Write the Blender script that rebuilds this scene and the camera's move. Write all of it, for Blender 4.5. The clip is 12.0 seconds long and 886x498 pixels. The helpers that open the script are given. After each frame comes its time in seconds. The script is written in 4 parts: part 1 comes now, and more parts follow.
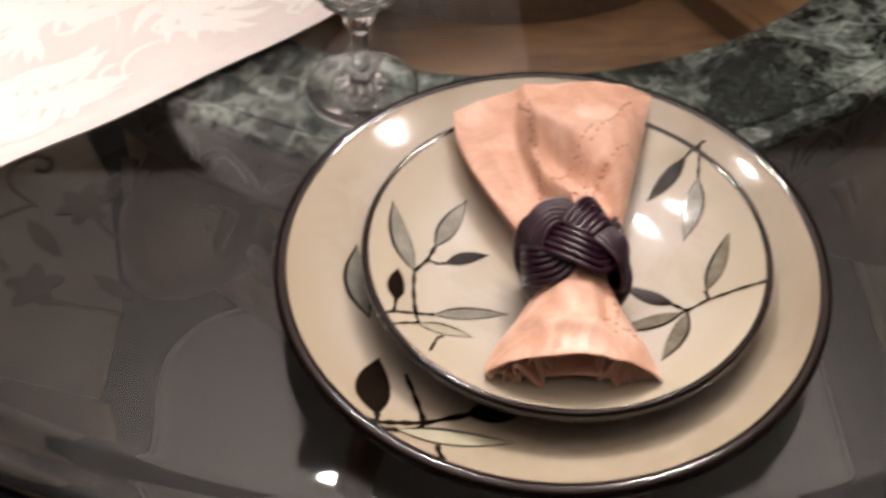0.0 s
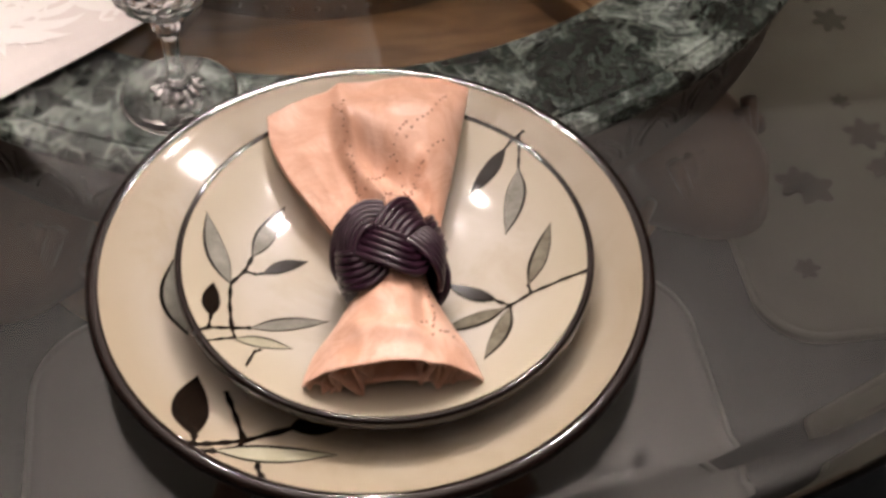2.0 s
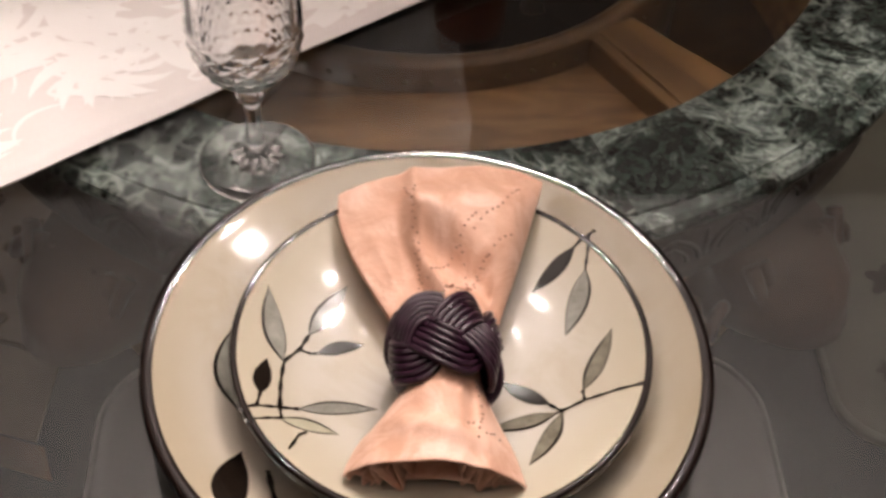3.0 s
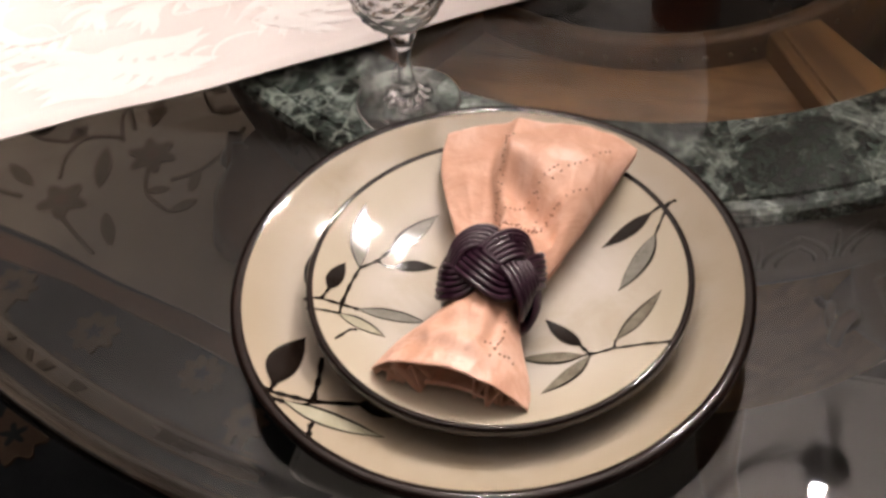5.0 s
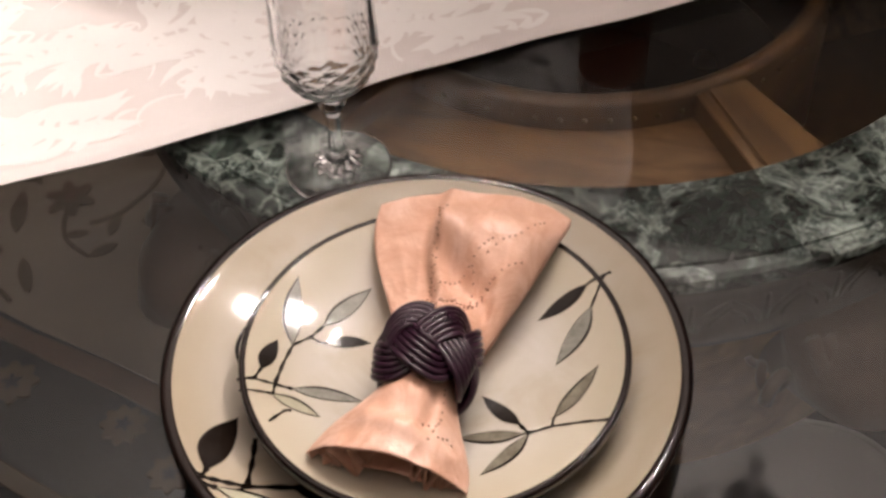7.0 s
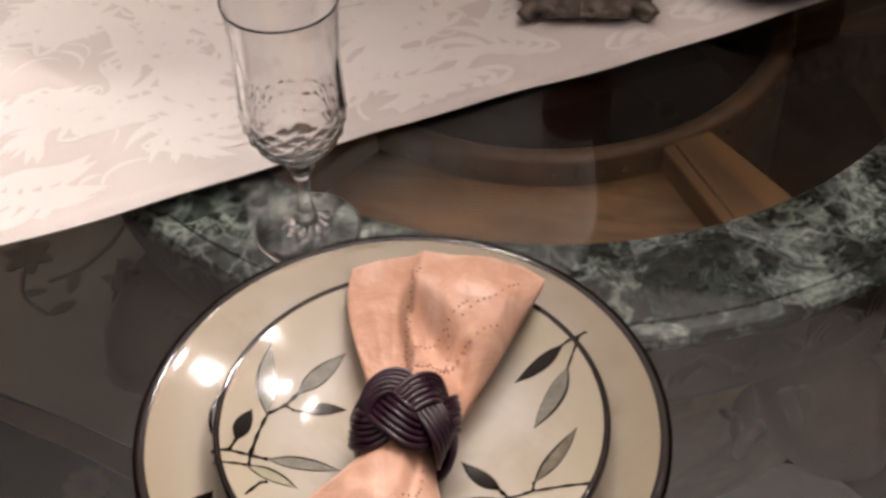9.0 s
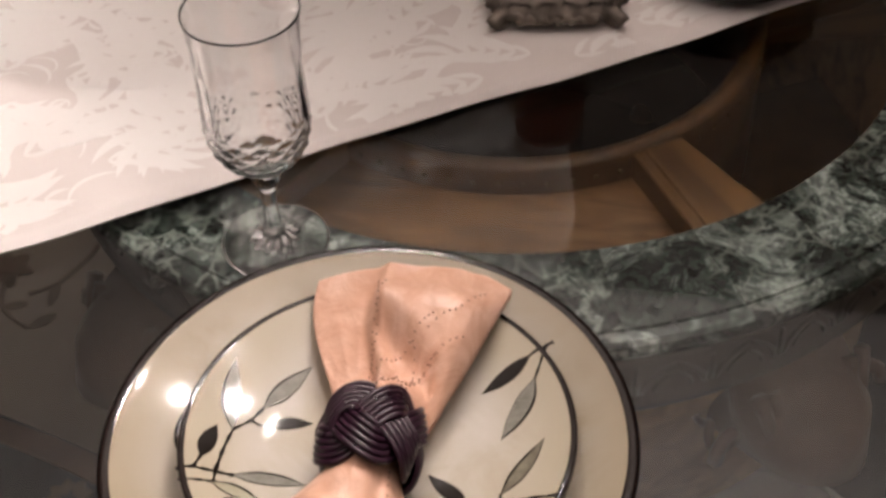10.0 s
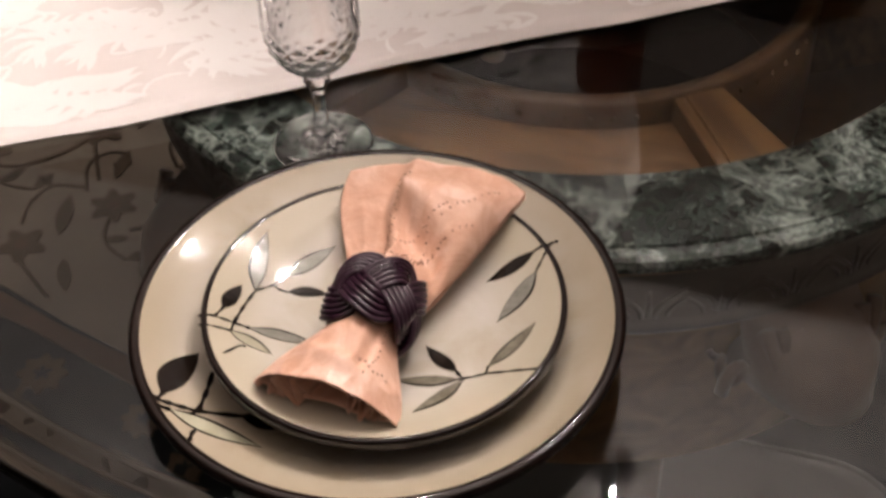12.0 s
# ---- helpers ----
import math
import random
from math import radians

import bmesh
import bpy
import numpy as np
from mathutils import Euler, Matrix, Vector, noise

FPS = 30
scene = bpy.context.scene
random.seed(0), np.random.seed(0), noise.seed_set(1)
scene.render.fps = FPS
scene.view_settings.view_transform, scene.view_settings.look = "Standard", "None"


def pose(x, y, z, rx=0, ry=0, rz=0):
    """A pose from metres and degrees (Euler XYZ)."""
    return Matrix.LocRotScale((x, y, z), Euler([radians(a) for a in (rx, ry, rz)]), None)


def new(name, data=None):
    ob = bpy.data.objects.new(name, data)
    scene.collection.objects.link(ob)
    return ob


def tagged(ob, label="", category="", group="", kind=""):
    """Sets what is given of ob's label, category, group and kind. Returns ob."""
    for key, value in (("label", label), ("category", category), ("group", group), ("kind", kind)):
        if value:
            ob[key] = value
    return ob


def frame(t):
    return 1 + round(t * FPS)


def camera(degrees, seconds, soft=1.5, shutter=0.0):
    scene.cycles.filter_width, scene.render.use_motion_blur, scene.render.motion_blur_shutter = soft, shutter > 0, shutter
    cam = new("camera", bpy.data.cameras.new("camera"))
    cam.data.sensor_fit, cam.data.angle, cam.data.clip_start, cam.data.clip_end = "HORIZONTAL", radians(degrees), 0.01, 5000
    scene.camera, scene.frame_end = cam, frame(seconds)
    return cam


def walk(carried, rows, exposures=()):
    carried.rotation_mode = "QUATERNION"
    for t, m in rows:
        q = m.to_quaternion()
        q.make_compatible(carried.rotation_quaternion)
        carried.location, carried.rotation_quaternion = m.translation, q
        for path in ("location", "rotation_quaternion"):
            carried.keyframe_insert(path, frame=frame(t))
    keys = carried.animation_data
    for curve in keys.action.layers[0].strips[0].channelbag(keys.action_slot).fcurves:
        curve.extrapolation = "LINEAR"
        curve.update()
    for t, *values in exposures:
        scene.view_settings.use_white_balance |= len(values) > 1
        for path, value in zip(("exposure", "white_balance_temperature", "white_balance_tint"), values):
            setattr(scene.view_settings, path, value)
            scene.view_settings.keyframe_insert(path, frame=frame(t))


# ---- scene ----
cam = camera(36.38, 12.0, soft=3.0, shutter=0.5)
# seconds, place, turn
ROWS = [
    (0.0, -0.0809, -0.4335, 1.2743, 41.43, -0.52, -3.01),
    (0.5, -0.0750, -0.4520, 1.2794, 42.91, -0.61, -6.48),
    (1.0, -0.0704, -0.4580, 1.2879, 42.93, 1.04, -7.65),
    (1.5, -0.0583, -0.4441, 1.2816, 43.50, 0.61, -9.59),
    (2.0, -0.0360, -0.4197, 1.2722, 40.61, -1.01, -8.36),
    (2.5, -0.0265, -0.4095, 1.2755, 42.19, -3.37, -4.84),
    (3.0, -0.0199, -0.3986, 1.2837, 42.28, -1.57, -1.87),
    (3.5, 0.0035, -0.4050, 1.2857, 42.48, -0.54, 0.94),
    (3.7, 0.0135, -0.4202, 1.2833, 41.69, -0.36, 2.89),
    (5.3, 0.1496, -0.4484, 1.3079, 43.12, 4.08, 16.35),
    (5.5, 0.1514, -0.4348, 1.3129, 42.20, 4.15, 15.27),
    (6.0, 0.1326, -0.4362, 1.3196, 42.84, 2.04, 13.97),
    (6.5, 0.1217, -0.4319, 1.3190, 43.12, 1.39, 12.00),
    (6.7, 0.1216, -0.4288, 1.3161, 43.52, 1.73, 12.83),
    (8.5, 0.1184, -0.4111, 1.3104, 44.05, 1.19, 11.86),
    (9.0, 0.1104, -0.4143, 1.3184, 45.41, 1.22, 10.61),
    (9.5, 0.1162, -0.4130, 1.3161, 44.93, 0.86, 9.32),
    (10.0, 0.1230, -0.4067, 1.3177, 45.59, 1.52, 9.81),
    (10.5, 0.1397, -0.4191, 1.3140, 47.56, 1.91, 9.31),
    (10.7, 0.1528, -0.4298, 1.3140, 46.70, 1.71, 12.28),
    (11.0, 0.1722, -0.4452, 1.3108, 46.75, 2.32, 14.34),
    (11.5, 0.1945, -0.4669, 1.3026, 45.07, 2.27, 15.54),
    (12.0, 0.2007, -0.4804, 1.3077, 46.56, 1.51, 17.14),
]
walk(cam, [(t, pose(x, y, z, rx, ry, rz)) for t, x, y, z, rx, ry, rz in ROWS],
     exposures=[(0.0, 0.86), (6.5, 0.80), (8.5, 0.60), (12.0, 0.72)])

# ---- light ----
world = bpy.data.worlds.new("world")
scene.world = world
world.use_nodes = True
world.node_tree.nodes["Background"].inputs[0].default_value = (1.0, 0.85, 0.7, 1)
world.node_tree.nodes["Background"].inputs[1].default_value = 0.02

TABLE = Vector((0.01, 0.466, 0.75))     # centre of the round glass top
FLOOR_Z = 0.0


# ---- materials ----
def node_material(name, rough=0.5, metal=0.0):
    m = bpy.data.materials.new(name)
    m.use_nodes = True
    nt = m.node_tree
    b = nt.nodes["Principled BSDF"]
    b.inputs["Roughness"].default_value = rough
    b.inputs["Metallic"].default_value = metal
    return m, nt, b


def add(nt, kind, **props):
    n = nt.nodes.new(kind)
    for k, v in props.items():
        if k in n.inputs:
            n.inputs[k].default_value = v
        elif k == "blend":
            n.blend_type = v
        elif k == "dtype":
            n.data_type = v
    return n


def coords(nt, scale=(1, 1, 1), rot=(0, 0, 0)):
    tc = nt.nodes.new("ShaderNodeTexCoord")
    mp = nt.nodes.new("ShaderNodeMapping")
    mp.inputs["Scale"].default_value = scale
    mp.inputs["Rotation"].default_value = rot
    nt.links.new(tc.outputs["Object"], mp.inputs["Vector"])
    return mp.outputs["Vector"]


def noise_tex(nt, vec, scale, detail=6, rough=0.55, distort=0.0):
    n = nt.nodes.new("ShaderNodeTexNoise")
    n.inputs["Scale"].default_value = scale
    n.inputs["Detail"].default_value = detail
    n.inputs["Roughness"].default_value = rough
    n.inputs["Distortion"].default_value = distort
    nt.links.new(vec, n.inputs["Vector"])
    return n.outputs["Fac"]


def ramp(nt, fac, stops):
    r = nt.nodes.new("ShaderNodeValToRGB")
    el = r.color_ramp.elements
    while len(el) < len(stops):
        el.new(0.5)
    for e, (p, c) in zip(el, stops):
        e.position = p
        e.color = (*c, 1) if len(c) == 3 else c
    nt.links.new(fac, r.inputs["Fac"])
    return r.outputs["Color"]


def bump(nt, b, height, strength=0.2, dist=0.002):
    n = nt.nodes.new("ShaderNodeBump")
    n.inputs["Strength"].default_value = strength
    n.inputs["Distance"].default_value = dist
    nt.links.new(height, n.inputs["Height"])
    nt.links.new(n.outputs["Normal"], b.inputs["Normal"])
    return n


def grey(v):
    return (v, v, v)


def mottled(name, c1, c2, scale=20, rough=0.5, metal=0.0, bump_strength=0.15, coat=0.0, rough_var=0.1, bump_dist=0.001, spec=0.5):
    m, nt, b = node_material(name, rough, metal)
    v = coords(nt)
    f1 = noise_tex(nt, v, scale, 8)
    f2 = noise_tex(nt, v, scale * 9, 4)
    mix = nt.nodes.new("ShaderNodeMath")
    mix.operation = "MULTIPLY_ADD"
    mix.inputs[1].default_value = 0.3
    nt.links.new(f2, mix.inputs[0])
    nt.links.new(f1, mix.inputs[2])
    nt.links.new(ramp(nt, mix.outputs[0], [(0.4, c1), (0.95, c2)]), b.inputs["Base Color"])
    nt.links.new(ramp(nt, f1, [(0.3, grey(max(rough - rough_var, 0.02))), (0.7, grey(min(rough + rough_var, 1)))]), b.inputs["Roughness"])
    bump(nt, b, f2, bump_strength, bump_dist)
    b.inputs["Specular IOR Level"].default_value = spec
    b.inputs["Coat Weight"].default_value = coat
    b.inputs["Coat Roughness"].default_value = 0.04
    return m


def glass_material(name, color=(1, 1, 1), rough=0.0, ior=1.5):
    m = bpy.data.materials.new(name)
    m.use_nodes = True
    nt = m.node_tree
    nt.nodes.remove(nt.nodes["Principled BSDF"])
    g = nt.nodes.new("ShaderNodeBsdfGlass")
    g.inputs["Color"].default_value = (*color, 1)
    g.inputs["Roughness"].default_value = rough
    g.inputs["IOR"].default_value = ior
    nt.links.new(g.outputs[0], nt.nodes["Material Output"].inputs["Surface"])
    return m


def glowing(name, color, strength):
    m = bpy.data.materials.new(name)
    m.use_nodes = True
    b = m.node_tree.nodes["Principled BSDF"]
    b.inputs["Emission Color"].default_value = (*color, 1)
    b.inputs["Emission Strength"].default_value = strength
    return m


def marble_material():
    m, nt, b = node_material("green_marble", 0.22)
    v = coords(nt)
    info = nt.nodes.new("ShaderNodeObjectInfo")
    sh = nt.nodes.new("ShaderNodeVectorMath")
    sh.operation = "MULTIPLY_ADD"
    sh.inputs[1].default_value = (3.1, 5.7, 2.3)
    comb = nt.nodes.new("ShaderNodeCombineXYZ")
    for k in range(3):
        nt.links.new(info.outputs["Random"], comb.inputs[k])
    nt.links.new(comb.outputs[0], sh.inputs[0])
    nt.links.new(v, sh.inputs[2])
    big = noise_tex(nt, sh.outputs[0], 17, 14, 0.74, 1.3)
    fine = noise_tex(nt, sh.outputs[0], 170, 5, 0.65, 0.8)
    vein = nt.nodes.new("ShaderNodeTexNoise")
    vein.noise_type = "RIDGED_MULTIFRACTAL"
    vein.inputs["Scale"].default_value = 11
    vein.inputs["Detail"].default_value = 10
    vein.inputs["Distortion"].default_value = 1.0
    nt.links.new(sh.outputs[0], vein.inputs["Vector"])
    base = ramp(nt, big, [(0.40, (0.014, 0.019, 0.015)), (0.50, (0.026, 0.036, 0.030)), (0.535, (0.060, 0.075, 0.066)), (0.560, (0.17, 0.195, 0.175)), (0.62, (0.33, 0.355, 0.33))])
    speck = ramp(nt, fine, [(0.43, grey(0.25)), (0.56, grey(1.2))])
    mul = nt.nodes.new("ShaderNodeMix")
    mul.data_type, mul.blend_type = "RGBA", "MULTIPLY"
    mul.inputs["Factor"].default_value = 0.75
    nt.links.new(base, mul.inputs["A"])
    nt.links.new(speck, mul.inputs["B"])
    vm = ramp(nt, vein.outputs["Fac"], [(0.80, grey(0)), (0.95, grey(0.8))])
    mv = nt.nodes.new("ShaderNodeMix")
    mv.data_type = "RGBA"
    mv.inputs["B"].default_value = (0.36, 0.385, 0.35, 1)
    nt.links.new(vm, mv.inputs["Factor"])
    nt.links.new(mul.outputs["Result"], mv.inputs["A"])
    # fine crackle of pale veins, broken up by the large clouds
    wob = nt.nodes.new("ShaderNodeTexNoise")
    wob.inputs["Scale"].default_value = 38
    wob.inputs["Detail"].default_value = 5
    nt.links.new(sh.outputs[0], wob.inputs["Vector"])
    push = nt.nodes.new("ShaderNodeVectorMath")
    push.operation = "MULTIPLY_ADD"
    push.inputs[1].default_value = (0.055, 0.055, 0.055)
    nt.links.new(wob.outputs["Color"], push.inputs[0])
    nt.links.new(sh.outputs[0], push.inputs[2])
    cell = nt.nodes.new("ShaderNodeTexVoronoi")
    cell.feature = "DISTANCE_TO_EDGE"
    cell.inputs["Scale"].default_value = 38
    nt.links.new(push.outputs[0], cell.inputs["Vector"])
    line = ramp(nt, cell.outputs["Distance"], [(0.0, grey(0.5)), (0.05, grey(0.25)), (0.12, grey(0.0))])
    gate = ramp(nt, noise_tex(nt, sh.outputs[0], 13, 4, 0.5, 0.5), [(0.42, grey(0)), (0.60, grey(1))])
    lg = nt.nodes.new("ShaderNodeMath")
    lg.operation = "MULTIPLY"
    nt.links.new(line, lg.inputs[0])
    nt.links.new(gate, lg.inputs[1])
    ml = nt.nodes.new("ShaderNodeMix")
    ml.data_type = "RGBA"
    ml.inputs["B"].default_value = (0.40, 0.43, 0.38, 1)
    nt.links.new(lg.outputs[0], ml.inputs["Factor"])
    nt.links.new(mv.outputs["Result"], ml.inputs["A"])
    mv = ml
    tone = nt.nodes.new("ShaderNodeMapRange")
    tone.inputs["To Min"].default_value = 0.75
    tone.inputs["To Max"].default_value = 1.6
    nt.links.new(info.outputs["Random"], tone.inputs["Value"])
    fin = nt.nodes.new("ShaderNodeVectorMath")
    fin.operation = "SCALE"
    nt.links.new(mv.outputs["Result"], fin.inputs[0])
    nt.links.new(tone.outputs[0], fin.inputs["Scale"])
    nt.links.new(fin.outputs[0], b.inputs["Base Color"])
    bump(nt, b, fine, 0.05, 0.0005)
    return m


def wood_material(name, c1, c2, scale=(6, 60, 60), rough=0.4):
    m, nt, b = node_material(name, rough)
    v = coords(nt, scale)
    n1 = noise_tex(nt, v, 1.0, 8, 0.6, 1.2)
    n2 = noise_tex(nt, v, 6.0, 4, 0.5)
    nt.links.new(ramp(nt, n1, [(0.3, c1), (0.7, c2)]), b.inputs["Base Color"])
    bump(nt, b, n2, 0.12, 0.0006)
    b.inputs["Coat Weight"].default_value = 0.08
    b.inputs["Coat Roughness"].default_value = 0.3
    return m


def cloth_material(name, c1, c2, rough, sheen, gloss=0.5):
    """Woven cloth: fine crossed threads, faint soiling at a larger scale."""
    m, nt, b = node_material(name, rough)
    v = coords(nt)
    big = noise_tex(nt, v, 7, 4)
    warp = noise_tex(nt, coords(nt, (2200, 160, 1)), 1.0, 2)
    weft = noise_tex(nt, coords(nt, (160, 2200, 1)), 1.0, 2)
    mul = nt.nodes.new("ShaderNodeMath")
    mul.operation = "ADD"
    nt.links.new(warp, mul.inputs[0])
    nt.links.new(weft, mul.inputs[1])
    fac = nt.nodes.new("ShaderNodeMath")
    fac.operation = "MULTIPLY_ADD"
    fac.inputs[1].default_value = 0.25
    nt.links.new(mul.outputs[0], fac.inputs[0])
    nt.links.new(big, fac.inputs[2])
    nt.links.new(ramp(nt, fac.outputs[0], [(0.55, c1), (0.95, c2)]), b.inputs["Base Color"])
    b.inputs["Sheen Weight"].default_value = sheen
    b.inputs["Specular IOR Level"].default_value = gloss
    bump(nt, b, mul.outputs[0], 0.2, 0.0004)
    return m


def glaze_material(name, c1, c2, c3, rim, pool):
    """Fired glaze: cloudy, and running to a deeper tone where it pools towards the rim."""
    m, nt, b = node_material(name, 0.07)
    v = coords(nt)
    f1 = noise_tex(nt, v, 15, 6, 0.6, 0.9)
    f2 = noise_tex(nt, v, 60, 3)
    cloud = ramp(nt, f1, [(0.34, c1), (0.50, c2), (0.66, c3)])
    flat = nt.nodes.new("ShaderNodeVectorMath")
    flat.operation = "MULTIPLY"
    flat.inputs[1].default_value = (1, 1, 0)
    nt.links.new(v, flat.inputs[0])
    far = nt.nodes.new("ShaderNodeVectorMath")
    far.operation = "LENGTH"
    nt.links.new(flat.outputs[0], far.inputs[0])
    wob = nt.nodes.new("ShaderNodeMath")
    wob.operation = "MULTIPLY_ADD"
    wob.inputs[1].default_value = 0.05
    nt.links.new(f1, wob.inputs[0])
    nt.links.new(far.outputs["Value"], wob.inputs[2])
    band = nt.nodes.new("ShaderNodeMapRange")
    band.inputs["From Min"].default_value = pool[0] + 0.025
    band.inputs["From Max"].default_value = pool[1] + 0.025
    band.interpolation_type = "SMOOTHSTEP"
    nt.links.new(wob.outputs[0], band.inputs["Value"])
    mx = nt.nodes.new("ShaderNodeMix")
    mx.data_type = "RGBA"
    mx.inputs["B"].default_value = (*rim, 1)
    nt.links.new(band.outputs[0], mx.inputs["Factor"])
    nt.links.new(cloud, mx.inputs["A"])
    nt.links.new(mx.outputs["Result"], b.inputs["Base Color"])
    bump(nt, b, f2, 0.03, 0.001)
    b.inputs["Coat Weight"].default_value = 0.7
    b.inputs["Coat Roughness"].default_value = 0.02
    return m


def napkin_material():
    m, nt, b = node_material("peach_satin", 0.42)
    v = coords(nt)
    vo = nt.nodes.new("ShaderNodeTexVoronoi")
    vo.inputs["Scale"].default_value = 45
    nt.links.new(v, vo.inputs["Vector"])
    f1 = noise_tex(nt, v, 35, 4, 0.6, 1.5)
    f2 = noise_tex(nt, v, 700, 2)
    nt.links.new(ramp(nt, f1, [(0.36, (0.57, 0.315, 0.21)), (0.50, (0.64, 0.375, 0.265)), (0.64, (0.72, 0.465, 0.355))]), b.inputs["Base Color"])
    nt.links.new(ramp(nt, f1, [(0.44, grey(0.58)), (0.56, grey(0.38))]), b.inputs["Roughness"])
    b.inputs["Sheen Weight"].default_value = 0.3
    b.inputs["Sheen Tint"].default_value = (1.0, 0.75, 0.6, 1)
    crumple = noise_tex(nt, v, 95, 5, 0.6, 0.8)
    mixed = nt.nodes.new("ShaderNodeMath")
    mixed.operation = "MULTIPLY_ADD"
    mixed.inputs[1].default_value = 0.25
    nt.links.new(f2, mixed.inputs[0])
    nt.links.new(crumple, mixed.inputs[2])
    bump(nt, b, mixed.outputs[0], 0.35, 0.0022)
    return m


def alabaster_material():
    """Thin carved alabaster that lets the light through."""
    m, nt, b = node_material("grey_alabaster", 0.45)
    v = coords(nt)
    tone = ramp(nt, noise_tex(nt, v, 26, 7, 0.6, 1.6), [(0.36, (0.66, 0.64, 0.64)), (0.52, (0.86, 0.84, 0.83)), (0.64, (0.94, 0.93, 0.92))])
    nt.links.new(tone, b.inputs["Base Color"])
    bump(nt, b, noise_tex(nt, v, 40, 4, 0.5, 1.2), 0.4, 0.003)
    through_light = nt.nodes.new("ShaderNodeBsdfTranslucent")
    nt.links.new(tone, through_light.inputs["Color"])
    mx = nt.nodes.new("ShaderNodeMixShader")
    mx.inputs["Fac"].default_value = 0.85
    nt.links.new(b.outputs[0], mx.inputs[1])
    nt.links.new(through_light.outputs[0], mx.inputs[2])
    nt.links.new(mx.outputs[0], nt.nodes["Material Output"].inputs["Surface"])
    return m


MARBLE = marble_material()
TAN_GLAZE = glaze_material("tan_cream_glaze", (0.337, 0.279, 0.197), (0.391, 0.336, 0.256), (0.429, 0.384, 0.319), (0.368, 0.309, 0.226), (0.110, 0.132))
WHITE_GLAZE = glaze_material("white_cream_glaze", (0.446, 0.395, 0.312), (0.498, 0.461, 0.394), (0.537, 0.507, 0.456), (0.447, 0.398, 0.305), (0.058, 0.092))
BROWN_GLAZE = mottled("dark_brown_glaze", (0.006, 0.0035, 0.003), (0.016, 0.009, 0.007), 30, 0.075, rough_var=0.03, bump_strength=0.04, spec=0.5)
LEAF_BLACK = mottled("black_leaf_glaze", (0.006, 0.004, 0.003), (0.014, 0.009, 0.006), 60, 0.12, bump_strength=0.05, spec=0.35)
LEAF_GREY = mottled("grey_green_leaf_glaze", (0.15, 0.146, 0.120), (0.33, 0.322, 0.28), 95, 0.12, bump_strength=0.05)
LEAF_OLIVE = mottled("olive_leaf_glaze", (0.085, 0.076, 0.052), (0.28, 0.255, 0.20), 95, 0.12, bump_strength=0.05)
LEAF_LIGHT = mottled("pale_olive_leaf_glaze", (0.30, 0.285, 0.20), (0.43, 0.41, 0.315), 70, 0.12, bump_strength=0.05)
GLASS_TOP = glass_material("table_glass", (0.945, 0.96, 0.955), 0.0, 1.5)
CRYSTAL = glass_material("crystal", (1, 1, 1), 0.0, 1.54)
FROSTED = glass_material("cut_crystal", (1, 1, 1), 0.03, 1.54)
CLOTH = cloth_material("cream_matt_weave", (0.75, 0.69, 0.66), (0.84, 0.785, 0.76), 0.6, 0.1)
SATIN = cloth_material("cream_satin_weave", (0.89, 0.85, 0.82), (0.95, 0.925, 0.90), 0.36, 0.2, 1.0)
PEACH = napkin_material()
STITCH = mottled("brown_thread", (0.16, 0.06, 0.035), (0.24, 0.10, 0.06), 90, 0.6)
CORD = mottled("aubergine_satin_cord", (0.012, 0.003, 0.008), (0.032, 0.008, 0.021), 120, 0.34, bump_strength=0.15, spec=0.5)
WOOD = wood_material("honey_wood", (0.13, 0.058, 0.014), (0.26, 0.125, 0.036))
# Darker copy of the honey wood, with shade put into its colour.
SHADED_WOOD = wood_material("shaded_honey_wood", (0.085, 0.039, 0.012), (0.185, 0.088, 0.029), (26, 26, 60), 0.45)
WOOD_DARK = wood_material("brown_wood", (0.165, 0.079, 0.027), (0.40, 0.205, 0.079), (11, 55, 40), 0.5)
BRONZE = mottled("antique_brown_carving", (0.052, 0.041, 0.034), (0.125, 0.098, 0.080), 25, 0.5, bump_strength=0.4)
# The legs are a lighter, redder brown than the apron.
LEG_BROWN = mottled("leg_brown_carving", (0.085, 0.050, 0.035), (0.17, 0.104, 0.074), 25, 0.5, bump_strength=0.15)
PEWTER = mottled("tarnished_pewter", (0.12, 0.10, 0.085), (0.30, 0.26, 0.22), 80, 0.42, 0.6, bump_strength=0.6)
BLACK_IRON = mottled("black_iron", (0.012, 0.011, 0.012), (0.035, 0.03, 0.03), 60, 0.35, 0.3, bump_strength=0.3)
# Shade inside the drum, put into a near-black colour.
DRUM_SHADE = mottled("drum_shade_black", (0.0025, 0.002, 0.0018), (0.005, 0.004, 0.0035), 20, 0.9, spec=0.05)
BRASS = mottled("aged_brass", (0.10, 0.062, 0.027), (0.18, 0.12, 0.05), 90, 0.35, 0.9)
STONE = alabaster_material()
WAX = mottled("rust_red_wax", (0.26, 0.065, 0.03), (0.36, 0.11, 0.05), 20, 0.45, bump_strength=0.1)
CEILING_PAINT = mottled("grey_ceiling_paint", (0.36, 0.335, 0.32), (0.41, 0.385, 0.365), 4, 0.8, bump_strength=0.3)
SLEEVE = mottled("ivory_sleeve", (0.74, 0.72, 0.68), (0.8, 0.78, 0.74), 4, 0.8, bump_strength=0.2)
# Almost black, so that the unseen walls leave the glass reflections dark.
UNSEEN_WALL = mottled("unseen_wall_brown", (0.014, 0.011, 0.009), (0.024, 0.018, 0.014), 3, 0.8, bump_strength=0.2, spec=0.1)
